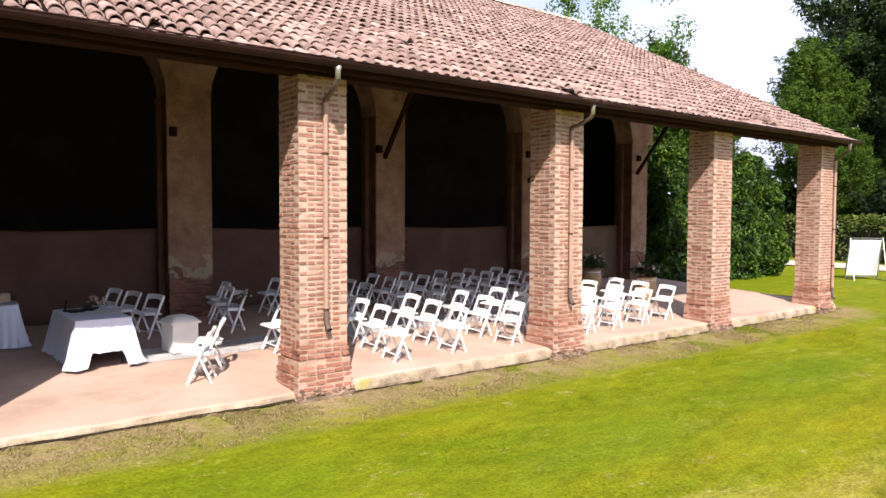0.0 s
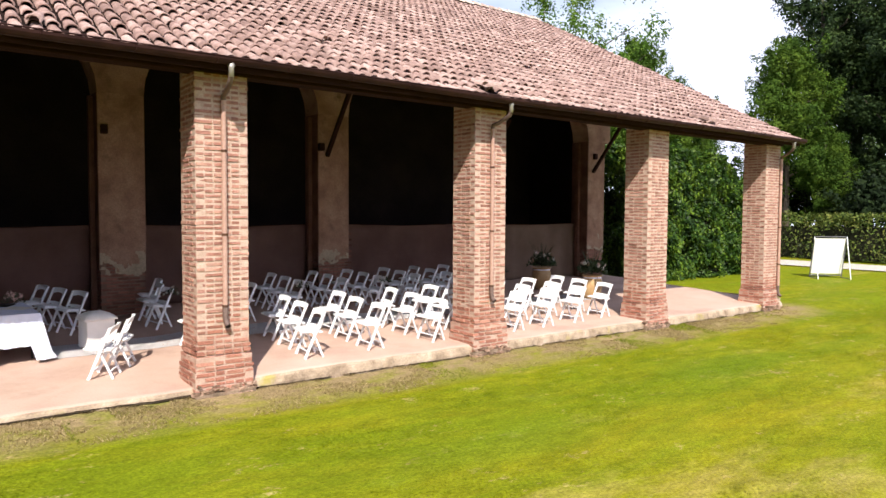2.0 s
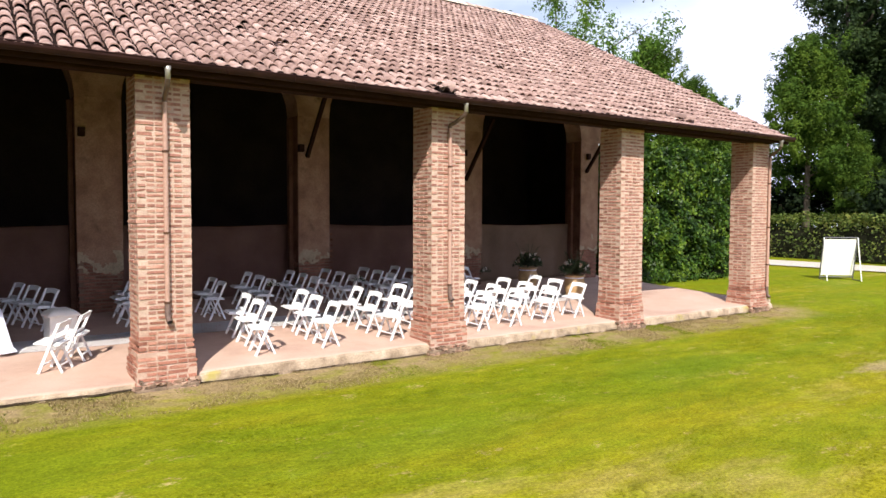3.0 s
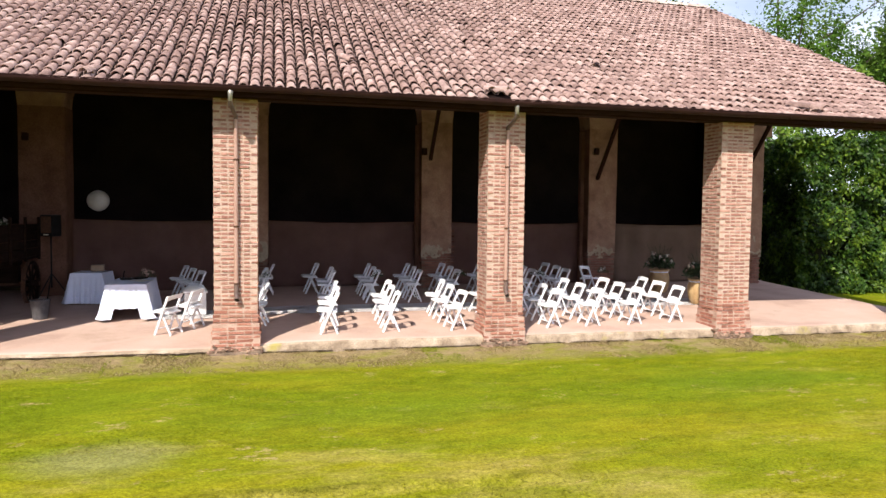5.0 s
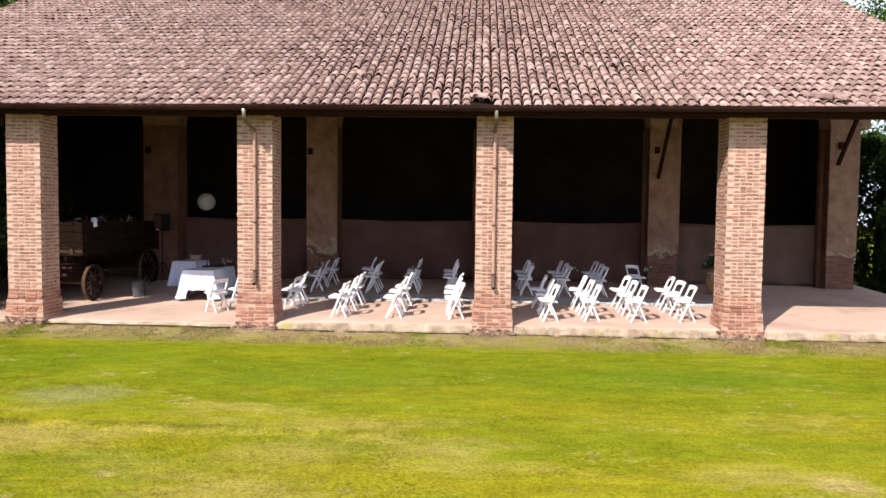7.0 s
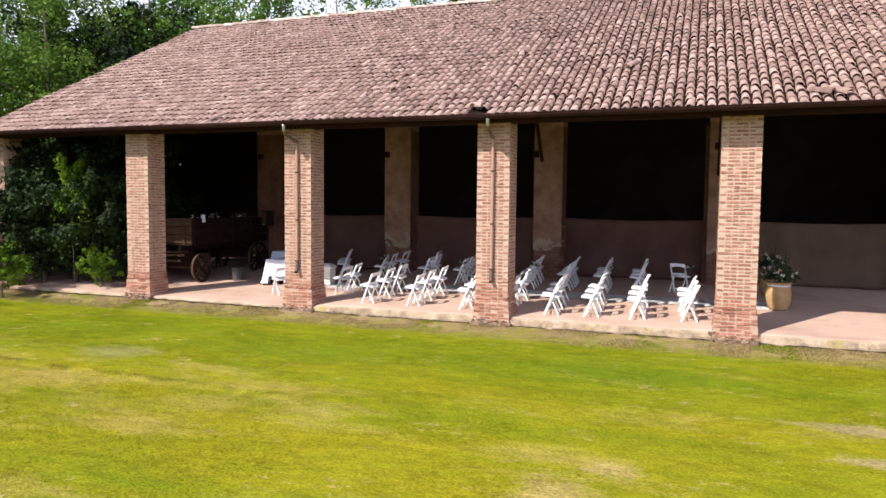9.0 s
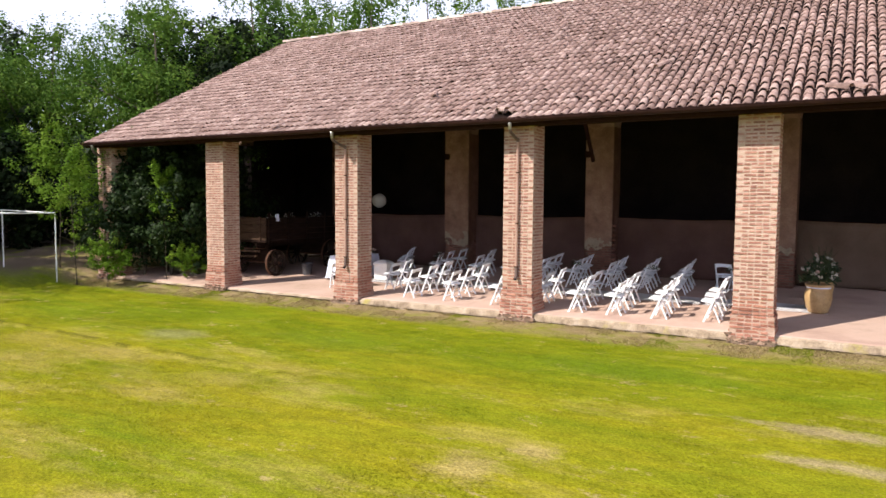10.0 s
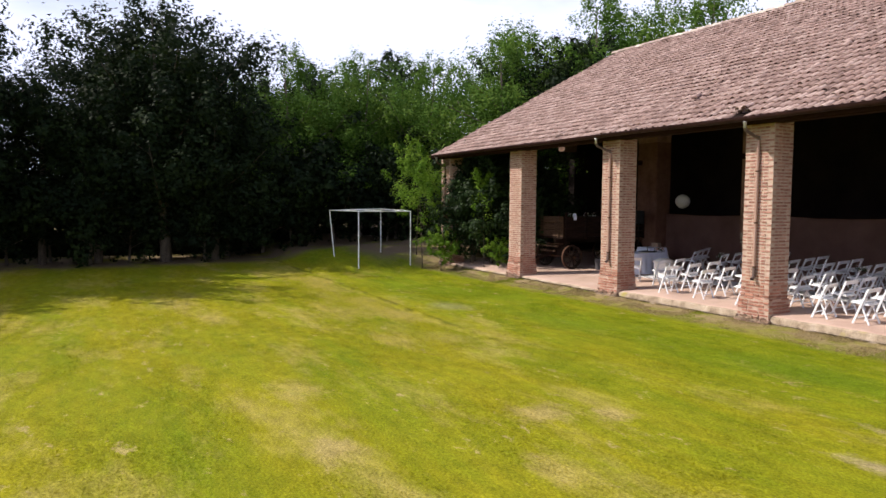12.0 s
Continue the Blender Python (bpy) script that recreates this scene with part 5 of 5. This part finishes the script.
def wagon():
    f = fz(2.2, -5)
    t = thing("farm_wagon", -5.02, 1.95, f, 0, "old wooden farm wagon with spoked wheels and plank sides", "wagon")
    z0, z1, w, d = 1.12, 1.84, 1.5, 3.7
    for s in (-1, 1):
        for k in range(4):
            zc = z0 + (k + 0.5) * (z1 - z0) / 4
            part("side_board", add_box(B(), (s * w / 2, d / 2, zc), (0.035, d, (z1 - z0) / 4 - 0.012), 0.004), cart_mat, t)
        for y in (0.08, 0.95, 1.85, 2.75, d - 0.08):
            part("side_stake", add_box(B(), (s * (w / 2 + 0.04), y, (z0 + z1) / 2 + 0.03), (0.05, 0.07, z1 - z0 + 0.24), 0.008), cart_mat, t)
    for y in (0.0, d):
        for k in range(3):
            zc = z0 + (k + 0.5) * (z1 - z0) / 3
            part("end_board", add_box(B(), (0, y, zc), (w - 0.04, 0.035, (z1 - z0) / 3 - 0.012), 0.004), cart_light_mat, t, "plank coloured paler for the light on the wagon's end")
        for x in (-0.5, 0.5):
            part("end_stake", add_box(B(), (x, y - (0.035 if y == 0 else -0.035), (z0 + z1) / 2), (0.07, 0.04, z1 - z0 + 0.05), 0.006), cart_light_mat, t)
    part("bed", add_box(B(), (0, d / 2, z0 - 0.03), (w + 0.06, d + 0.1, 0.06), 0.006), cart_mat, t)
    for x in (-0.38, 0.38):
        part("bearer", add_box(B(), (x, d / 2, z0 - 0.14), (0.1, d + 0.2, 0.15), 0.01), cart_mat, t)
    part("load", add_box(B(), (0, d / 2, z1 - 0.12), (w - 0.05, d - 0.06, 0.16), 0.02), cart_mat, t)
    for y, r in ((0.35, 0.42), (3.1, 0.52)):
        part("axle", add_tube(B(), [(-0.95, y, r), (0.95, y, r)], 0.05, 10), iron_mat, t)
        part("bolster", add_box(B(), (0, y, (r + z0 - 0.2) / 2 + 0.06), (1.1, 0.15, z0 - 0.2 - r + 0.1), 0.012), cart_mat, t)
        for s in (-1, 1):
            # rear wheels take the darkened wood, for the shade at the back
            wheel(t, s * 0.78, y, r, r, wheel_mat if y < 1 else cart_mat)
    part("turning_ring", add_tube(B(), [(0.42 * math.cos(a), 0.35 + 0.42 * math.sin(a), 0.86) for a in np.linspace(0, 2 * math.pi, 25)], 0.022, 6), iron_mat, t)
    part("drawbar", add_bar(B(), (0, 0.35, 0.55), (-0.25, -0.55, 0.34), 0.09, 0.09, 0.01, (1, 0, 0)), cart_mat, t)
    part("brace", add_bar(B(), (-0.42, -0.1, 0.62), (0.42, -0.1, 0.62), 0.06, 0.06, 0.008, (0, 0, 1)), cart_light_mat, t)
    part("brace", add_bar(B(), (-0.5, -0.05, 0.78), (0.5, -0.05, 0.78), 0.06, 0.07, 0.008, (0, 0, 1)), cart_light_mat, t)


wagon()
wz = fz(2.2, -5) + 1.84 - 0.04
for k, (x, y, s) in enumerate(((-4.75, 2.6, 0.13), (-4.55, 3.2, 0.14), (-4.85, 3.7, 0.15), (-4.5, 4.2, 0.14), (-4.7, 4.9, 0.16))):
    bouquet("wagon_flowers", x, y, wz + 0.02, s, "small bunch of leaves and pale flowers on the wagon", 60 + k, 90, 8)
bm = B()
add_box(bm, (0, 0, 0.17), (0.13, 0.12, 0.23), 0.03)
for v in bm.verts:
    v.co += 0.03 * Vector((noise.noise(v.co * 8), noise.noise(v.co * 8 + Vector((3, 1, 0))), 0))
single("folded_cloth", bm, cloth_mat, "pale folded cloth hung over the wagon's corner", "cloth").matrix_basis = pose(-4.27, 2.42, wz - 0.14)

# bucket and loudspeaker
t = thing("bucket", -3.42, 2.86, fz(2.86, -3), 0, "grey galvanised bucket on the floor", "bucket")
part("pail", add_lathe(B(), [(0.13, 0), (0.135, 0.01), (0.175, 0.36), (0.185, 0.365), (0.185, 0.38), (0.165, 0.38), (0.125, 0.03)], 22), zinc_mat, t, smooth=True)
part("bail", add_tube(B(), [(0.18 * math.cos(a), 0.18 * math.sin(a) * 0.5 - 0.1, 0.36 + 0.02 * math.sin(a)) for a in np.linspace(0, math.pi, 12)], 0.006, 6), iron_mat, t)
t = thing("loudspeaker", -3.80, 4.95, fz(4.95, -3.8), -25, "black loudspeaker on a tripod stand", "loudspeaker")
part("cabinet", add_box(B(), (0, 0, 1.68), (0.32, 0.28, 0.48), 0.025), black_mat, t)
part("grille", add_box(B(), (0, -0.145, 1.70), (0.25, 0.012, 0.36), 0.006), iron_mat, t)
part("label_plate", add_box(B(), (0, -0.153, 1.48), (0.12, 0.006, 0.022)), board_white_mat, t, "small pale label")
part("pole", add_tube(B(), [(0, 0, 0.3), (0, 0, 1.46)], 0.017, 10), black_mat, t)
for k in range(3):
    a = 2.1 * k + 0.4
    part("leg", add_tube(B(), [(0, 0, 0.62), (0.42 * math.cos(a), 0.42 * math.sin(a), 0.01)], 0.012, 8), black_mat, t)

# paper lantern over the screen, on a cord
t = thing("paper_lantern", -3.16, 6.42, 2.68, 0, "round white paper lantern hanging on a cord", "lantern")
bm = B()
bmesh.ops.create_uvsphere(bm, u_segments=28, v_segments=18, radius=0.25)
for v in bm.verts:
    rib = 0.004 * math.cos(v.co.z * 150)
    v.co *= 1 + rib / 0.25
part("shade", bm, paper_mat, t, smooth=True)
part("cord", add_tube(B(), [(0, 0, 0.24), (0, 0, roof_z(6.42) - 0.12 - 2.68)], 0.004, 5), black_mat, t)

# ---- out on the lawn ----
# steel frame of a gazebo without its canvas
A4 = [(-12.70, -3.52), (-10.45, -3.28), (-10.30, -1.12), (-13.0, -1.30)]
t = thing("gazebo_frame", -11.6, -2.3, 0, 0, "bare white steel frame of a small gazebo on the grass", "gazebo")
tops = []
for k, (x, y) in enumerate(A4):
    top = Vector((x + 11.6, y + 2.3 - (0.2 if k == 0 else 0), 2.22 + (0.06 if k == 3 else 0)))
    tops.append(top)
    part("post", add_tube(B(), [(x + 11.6, y + 2.3, gz(x, y) - 0.03), top], 0.022, 8), frame_white_mat, t)
for k in range(4):
    part("rail", add_tube(B(), [tops[k], tops[(k + 1) % 4]], 0.021, 8), frame_white_mat, t)
part("rail", add_tube(B(), [(tops[0] + tops[3]) / 2, (tops[1] + tops[2]) / 2], 0.018, 8), frame_white_mat, t)

# white notice board on an A-frame
t = thing("notice_board", 26.3, 3.6, gz(26.3, 3.6), -44, "blank white board on a steel A-frame easel on the lawn", "board")
part("panel", add_box(B(), (0, 0.19, 0.88), (1.16, 0.03, 1.46), 0.006, Matrix.Rotation(radians(13), 3, "X")), board_white_mat, t)
for s in (-1, 1):
    part("rear_leg", add_tube(B(), [(s * 0.61, 0.40, 0), (s * 0.61, 0.0, 1.66)], 0.022, 8), zinc_mat, t)
    part("front_leg", add_tube(B(), [(s * 0.61, -0.46, 0), (s * 0.61, -0.02, 1.66)], 0.02, 8), frame_white_mat, t)
part("top_bar", add_tube(B(), [(-0.61, 0, 1.66), (0.61, 0, 1.66)], 0.024, 8), zinc_mat, t)
part("bottom_bar", add_tube(B(), [(-0.61, 0.375, 0.10), (0.61, 0.375, 0.10)], 0.022, 8), zinc_mat, t)
part("side_bar", add_tube(B(), [(0.61, -0.46, 0.02), (0.61, 0.40, 0.02)], 0.014, 8), zinc_mat, t)
part("side_bar", add_tube(B(), [(-0.61, -0.46, 0.02), (-0.61, 0.40, 0.02)], 0.014, 8), zinc_mat, t)

# ---- trees and hedges ----
def tree(name, label, h, crown_r, base, seed, leaf_mat, clumps=170, per=70, leaf=(0.26, 0.10), trunk_r=0.2, spread=0.55, squash=1.0):
    """A tapered trunk with limbs, and a crown of many small leaves in uneven clumps. base: height of the lowest leaves."""
    r = np.random.default_rng(seed)
    t = thing(name, 0, 0, 0, 0, label, "tree")
    bm = B()
    lean = r.normal(0, 0.03, 2)
    add_tube(bm, [(0, 0, -0.3), (lean[0] * h * 0.3, lean[1] * h * 0.3, h * 0.3), (lean[0] * h * 0.6, lean[1] * h * 0.7, h * 0.62), (lean[0] * h, lean[1] * h, h * 0.93)],
             [trunk_r * 1.25, trunk_r * 0.8, trunk_r * 0.45, trunk_r * 0.1], 9)
    part("trunk", bm, bark_mat, t, smooth=True)
    centres, sizes = [], []
    bm = B()
    limbs = 16
    for k in range(limbs):
        z0 = h * (0.22 + 0.62 * k / limbs) * (0.8 if base < 1.5 else 1.0) + 0.15 * base
        a = 2.4 * k + r.uniform(-0.4, 0.4)
        f = min(1.0, max(0.05, (z0 - base * 0.6) / max(0.1, h - base)))
        reach = crown_r * math.sqrt(max(0.1, 1 - ((f - 0.42) / 0.64) ** 2)) * r.uniform(0.72, 1.15)
        tip = Vector((reach * math.cos(a), reach * math.sin(a), z0 + reach * r.uniform(0.25, spread + 0.3)))
        mid = Vector((0.45 * reach * math.cos(a), 0.45 * reach * math.sin(a), z0 + 0.2 * reach))
        add_tube(bm, [(lean[0] * z0, lean[1] * z0, z0), mid, tip], [trunk_r * 0.38 * (1 - 0.6 * f), trunk_r * 0.2, trunk_r * 0.05], 6)
        n = max(3, int(clumps / limbs))
        for q in range(n):
            u = r.uniform(0.3, 1.05)
            c = Vector((0, 0, z0)).lerp(tip, u) + Vector(r.normal(0, 0.20 * crown_r * (0.6 + 0.5 * u), 3)) * squash
            centres.append(c)
            sizes.append(r.uniform(0.13, 0.27) * crown_r)
    tagged(part("branching", bm, bark_mat, t), kind="stuff")
    for q in range(int(clumps * 0.2)):
        a, f = r.uniform(0, 6.28), r.uniform(0.55, 0.98)
        rr = crown_r * math.sqrt(1 - ((f - 0.4) / 0.62) ** 2) * r.uniform(0.1, 0.85)
        centres.append(Vector((rr * math.cos(a), rr * math.sin(a), h * f)))
        sizes.append(r.uniform(0.10, 0.20) * crown_r)
    cs = np.array([tuple(c) for c in centres])
    ss = np.array(sizes)
    # leaves grow in sprays that lean outwards along the limbs
    out = cs * (1, 1, 0.25)
    out /= np.linalg.norm(out, axis=1)[:, None] + 1e-6
    out = out + r.normal(0, 0.45, out.shape) + (0, 0, 0.1)
    out /= np.linalg.norm(out, axis=1)[:, None]
    n = len(cs) * per
    along = np.repeat(out, per, axis=0)
    big = np.repeat(ss, per)[:, None]
    u = r.uniform(-1.0, 1.25, (n, 1))
    d = r.normal(0, 1, (n, 3))
    pts = np.repeat(cs, per, axis=0) + along * u * big + d * big * 0.40 * (1.25 - 0.6 * np.abs(u)) - np.array((0, 0, 0.12)) * big * u * u
    ok = pts[:, 2] > base * r.uniform(0.6, 1.1, len(pts))
    v = leaf_quads(pts[ok], r, leaf[0], leaf[1], None, d[ok] * 0.9 + along[ok] * 0.5 + np.array((0, 0, 0.45)), 0.35)
    ob = new("crown", quads("crown", v[:, [0, 1, 3]] * 1.0, leaf_mat, 3))
    ob.parent = t
    return t


def plant(ob, places):
    """Moves a tree to the first place and copies it to the others: (x, y, scale, turn)."""
    for k, (x, y, s, turn) in enumerate(places):
        m = pose(x, y, gz(x, y), 0, 0, turn) @ Matrix.Scale(s, 4)
        if k == 0:
            ob.matrix_basis = m
        else:
            c = copy_thing(ob, m)
            c.scale = (s, s, s)


locust_a = tree("locust_tree", "leafy light-green locust tree at the edge of the woods", 11.0, 3.5, 0.4, 101, locust_mat, 190, 135, (0.24, 0.12))
locust_b = tree("locust_tree", "tall feathery locust tree with an open crown", 12.5, 3.5, 1.0, 102, locust_mat, 160, 135, (0.24, 0.12))
dark_a = tree("oak_tree", "dense tree, the wood's deep shade in its leaf colour", 13.5, 4.4, 0.4, 103, shaded_leaf_mat, 230, 115, (0.32, 0.22), 0.26)
dark_b = tree("elm_tree", "broad tree with gaps in its crown, leaves darkened for shade", 12.0, 4.0, 0.3, 104, shaded_leaf_mat, 200, 115, (0.31, 0.21), 0.22)
poplar = tree("poplar_tree", "very tall dark poplar behind the hedge", 23.0, 3.2, 1.0, 105, poplar_mat, 330, 140, (0.32, 0.22), 0.34, 0.9)
robinia = tree("robinia_tree", "bright green drooping robinia beside the drive", 12.5, 2.35, 4.6, 106, robinia_mat, 300, 165, (0.26, 0.12), 0.2, 0.2)
bush = tree("elder_bush", "leafy shoots under the barn roof, its shade in their colour", 3.9, 1.45, 0.1, 107, elder_mat, 100, 100, (0.20, 0.10), 0.05, 0.5)
thicket = tree("undergrowth_bush", "bushy undergrowth below the trees, leaves darkened for shade", 3.6, 2.0, 0.0, 108, shaded_leaf_mat, 110, 60, (0.30, 0.20), 0.06, 0.5)

plant(locust_a, [(-21.5, -2.6, 0.92, 0), (-20.0, 4.2, 0.90, 140), (-24.5, 1.5, 0.96, 70), (-17.0, 8.0, 1.02, 220), (-14.0, 12.0, 1.18, 300), (-13.0, 5.2, 0.86, 40), (-26, -3.4, 0.86, 15), (-10.5, 15.5, 1.2, 80)])
plant(locust_b, [(-22.5, -5.2, 0.74, 0), (-26.5, 5.5, 0.92, 200), (-20.5, 10.5, 1.0, 95), (-15.5, 18, 1.15, 10), (-9.0, 21, 1.2, 130), (-4.5, 22.5, 1.2, 250), (-20.8, 0.6, 0.78, 320), (-29, 0, 0.88, 60), (26.8, 19.0, 1.28, 25), (21.5, 24.0, 1.2, 150)])
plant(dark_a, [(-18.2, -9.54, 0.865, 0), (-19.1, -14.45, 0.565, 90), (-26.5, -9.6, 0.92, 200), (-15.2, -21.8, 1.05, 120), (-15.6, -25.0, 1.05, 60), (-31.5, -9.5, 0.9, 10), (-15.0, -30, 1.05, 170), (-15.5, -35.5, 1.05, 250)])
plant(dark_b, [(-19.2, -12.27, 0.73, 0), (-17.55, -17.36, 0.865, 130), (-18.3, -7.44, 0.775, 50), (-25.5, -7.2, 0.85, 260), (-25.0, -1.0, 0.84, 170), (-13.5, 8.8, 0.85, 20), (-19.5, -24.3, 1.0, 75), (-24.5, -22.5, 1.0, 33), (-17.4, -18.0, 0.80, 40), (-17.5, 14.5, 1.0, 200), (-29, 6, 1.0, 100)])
plant(poplar, [(48.5, 13.6, 1.0, 0), (46.5, 7.5, 0.9, 160), (50.0, 9.0, 1.05, 100), (54.0, 14.5, 1.0, 220), (51.0, 3.5, 1.0, 40), (54, -3, 1.0, 300)])
plant(robinia, [(41.0, 12.8, 1.08, 0), (42.0, 10.8, 0.62, 140), (31.8, 17.4, 1.03, 90), (38.5, 19.3, 0.93, 300), (48.0, 24.4, 0.98, 20)])
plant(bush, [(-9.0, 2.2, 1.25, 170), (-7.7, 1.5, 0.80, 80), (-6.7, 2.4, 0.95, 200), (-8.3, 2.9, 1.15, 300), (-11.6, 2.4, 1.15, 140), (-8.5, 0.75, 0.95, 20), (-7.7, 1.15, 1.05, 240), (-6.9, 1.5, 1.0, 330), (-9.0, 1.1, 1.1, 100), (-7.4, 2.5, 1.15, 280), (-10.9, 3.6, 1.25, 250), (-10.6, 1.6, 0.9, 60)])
shoot = tree("locust_sapling", "slender locust sapling leaning out under the eaves", 4.5, 1.15, 2.9, 109, spray_mat, 48, 80, (0.16, 0.07), 0.018, 0.2)
plant(shoot, [(-11.5, -0.3, 1.05, 0), (-9.5, -0.95, 0.93, 200)])
sprig = tree("locust_shoot", "tall thin locust shoot with a lit tuft of leaves", 3.7, 0.68, 2.9, 111, spray_mat, 34, 80, (0.16, 0.07), 0.009, 0.3)
plant(sprig, [(-6.85, 0.3, 1.0, 0)])
low_shoot = tree("locust_bush", "young locust shoots in front of the corner pier", 2.2, 0.75, 0.12, 110, spray_mat, 44, 80, (0.15, 0.07), 0.014, 0.4)
plant(low_shoot, [(-8.2, -0.8, 0.82, 0), (-6.3, 0.6, 0.60, 40)])
under = [(-21.2 - 1.2 * math.sin(q * 2.1) + (2.2 if q < 12 else 0 if q < 17 else 1.5), -25 + 1.55 * q, 0.75 + 0.35 * abs(math.sin(q * 1.7)), 47 * q) for q in range(22)]
under += [(-14.5 + 1.7 * q, 11.5 + 1.0 * q, 0.9, 31 * q) for q in range(4)]
under += [(43.0 + 0.6 * math.sin(q), -12 + 2.9 * q, 1.2 + 0.2 * math.sin(q * 3), 63 * q) for q in range(12)]
# bushes added before the locusts to stand for the shade below their crowns
under += [(-20.2 - 0.5 * math.sin(q * 1.9), -6.5 + 1.8 * q, 1.25 + 0.25 * math.sin(q * 2.7), 77 * q) for q in range(9)]
plant(thicket, under)


def hedge(name, x0, x1, y0, y1, h, label, mat, leaves, leaf, seed, rough=0.35, fall=None):
    """A clipped hedge: leaves over an uneven box, dense at the faces, over a plain dark box for its inner shade."""
    r = np.random.default_rng(seed)
    t = thing(name, 0, 0, 0, 0, label, "hedge")
    n = leaves
    face = r.choice(5, n, p=(0.36, 0.12, 0.22, 0.15, 0.15))
    u, v, dpt = r.random(n), r.random(n), np.abs(r.normal(0, 0.22, n))
    x, y, z = x0 + u * (x1 - x0), y0 + v * (y1 - y0), v * h
    x = np.where(face == 3, x0 + dpt, np.where(face == 4, x1 - dpt, x))
    y = np.where(face == 0, y0 + dpt, np.where(face == 1, y1 - dpt, np.where(face >= 3, y0 + u * (y1 - y0), y)))
    z = np.where(face == 2, h - dpt, z)
    wob = np.array([noise.noise((a * 0.9, b * 0.9, c * 0.9)) + 0.5 * noise.noise((a * 2.3, b * 2.3, c * 2.3)) for a, b, c in zip(x, y, z)])
    cx, cy = (x0 + x1) / 2, (y0 + y1) / 2
    hole = np.array([noise.noise((a * 1.7 + 5, b * 1.7, c * 1.9)) for a, b, c in zip(x, y, z)])
    full = hole > r.normal(-0.30, 0.12, n)
    face, x, y, z, wob = face[full], x[full], y[full], z[full], wob[full]
    n = len(x)
    k = rough * wob
    y = y + np.where(face == 0, -k, np.where(face == 1, k, 0))
    x = x + np.where(face == 3, -k, np.where(face == 4, k, 0))
    z = z + np.where(face == 2, k, 0)
    if fall:
        z = z * (1 - 0.28 * np.clip((x - fall) / (x1 - fall), 0, 1) ** 1.5)
    pts = np.stack([x, y, z + gz(cx, cy)], 1)
    facing = np.stack([np.where(face == 4, 1.0, np.where(face == 3, -1.0, 0)), np.where(face == 0, -1.0, np.where(face == 1, 1.0, 0)), np.where(face == 2, 1.0, 0.3)], 1)
    ob = tagged(new("leaves", quads("leaves", leaf_quads(pts, r, leaf[0], leaf[1], None, facing, 0.65), mat)), kind="stuff")
    ob.parent = t
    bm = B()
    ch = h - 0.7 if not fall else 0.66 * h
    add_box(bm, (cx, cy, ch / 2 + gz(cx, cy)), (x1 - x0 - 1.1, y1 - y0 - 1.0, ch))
    part("core", bm, core_mat, t, "dark box for the shade between the leaves")


hedge("laurel_hedge", 16.7, 24.8, 6.2, 9.6, 4.85, "tall glossy green laurel hedge beside the barn", laurel_mat, 80000, (0.17, 0.085), 201, 0.5, 22.8)
hedge("bramble_thicket", -26.5, -22.6, -32, 7.5, 1.9, "brambles and undergrowth along the wood's edge, darkened for shade", shaded_leaf_mat, 45000, (0.22, 0.13), 203, 0.8)
hedge("clipped_hedge", 36.4, 38.2, -14, 40, 2.45, "long clipped hedge along the gravel drive", beech_mat, 60000, (0.17, 0.12), 202, 0.3)

# ---- loose bricks and tiles that can be told apart ----
for p, lay in SINGLE:
    for c, s in lay:
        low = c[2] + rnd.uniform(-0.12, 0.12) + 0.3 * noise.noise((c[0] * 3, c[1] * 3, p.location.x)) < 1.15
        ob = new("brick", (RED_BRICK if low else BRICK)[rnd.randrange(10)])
        ob.parent, ob.location, ob.scale = p, c, s
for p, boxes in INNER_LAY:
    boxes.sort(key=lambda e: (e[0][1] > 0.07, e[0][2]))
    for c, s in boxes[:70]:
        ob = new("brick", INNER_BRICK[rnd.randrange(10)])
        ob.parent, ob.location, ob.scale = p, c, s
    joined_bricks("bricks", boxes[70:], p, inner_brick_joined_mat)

TILE = []
for i in range(4):
    v = TV * (1 + 0.02 * (i - 1.5), 1, 1) + np.array([(0, 0, 0.004 * noise.noise((a * 9, b * 9, i))) for a, b, c in TV])
    TILE.append(raw("tile", v, TF.tolist(), tile_mat, True))
for i, k, side, cover in [q for q in NEAR if q[:2] not in GAP]:
    ob = new("tile", TILE[rnd.randrange(4)])
    ob.parent = roof_thing
    ob.matrix_basis = tile_pose(i, k, side, cover)
for x, y, turn, lift, up in ((4.98, -0.40, 52, -10, 0.10), (4.72, -0.30, -6, -9, 0.05), (-1.80, -0.42, -14, -6, 0.03), (11.3, -0.25, 55, -4, 0.04), (11.55, -0.32, 38, -3, 0.04), (2.4, 0.9, 25, -4, 0.03), (7.6, 1.6, -22, -4, 0.03)):
    ob = new("tile", TILE[0])
    ob.parent = roof_thing
    ob.matrix_basis = Matrix.Translation((x, y, roof_z(y) + up)) @ pose(0, 0, 0, math.degrees(SLOPE)) @ pose(0, 0, 0, lift, 0, turn)

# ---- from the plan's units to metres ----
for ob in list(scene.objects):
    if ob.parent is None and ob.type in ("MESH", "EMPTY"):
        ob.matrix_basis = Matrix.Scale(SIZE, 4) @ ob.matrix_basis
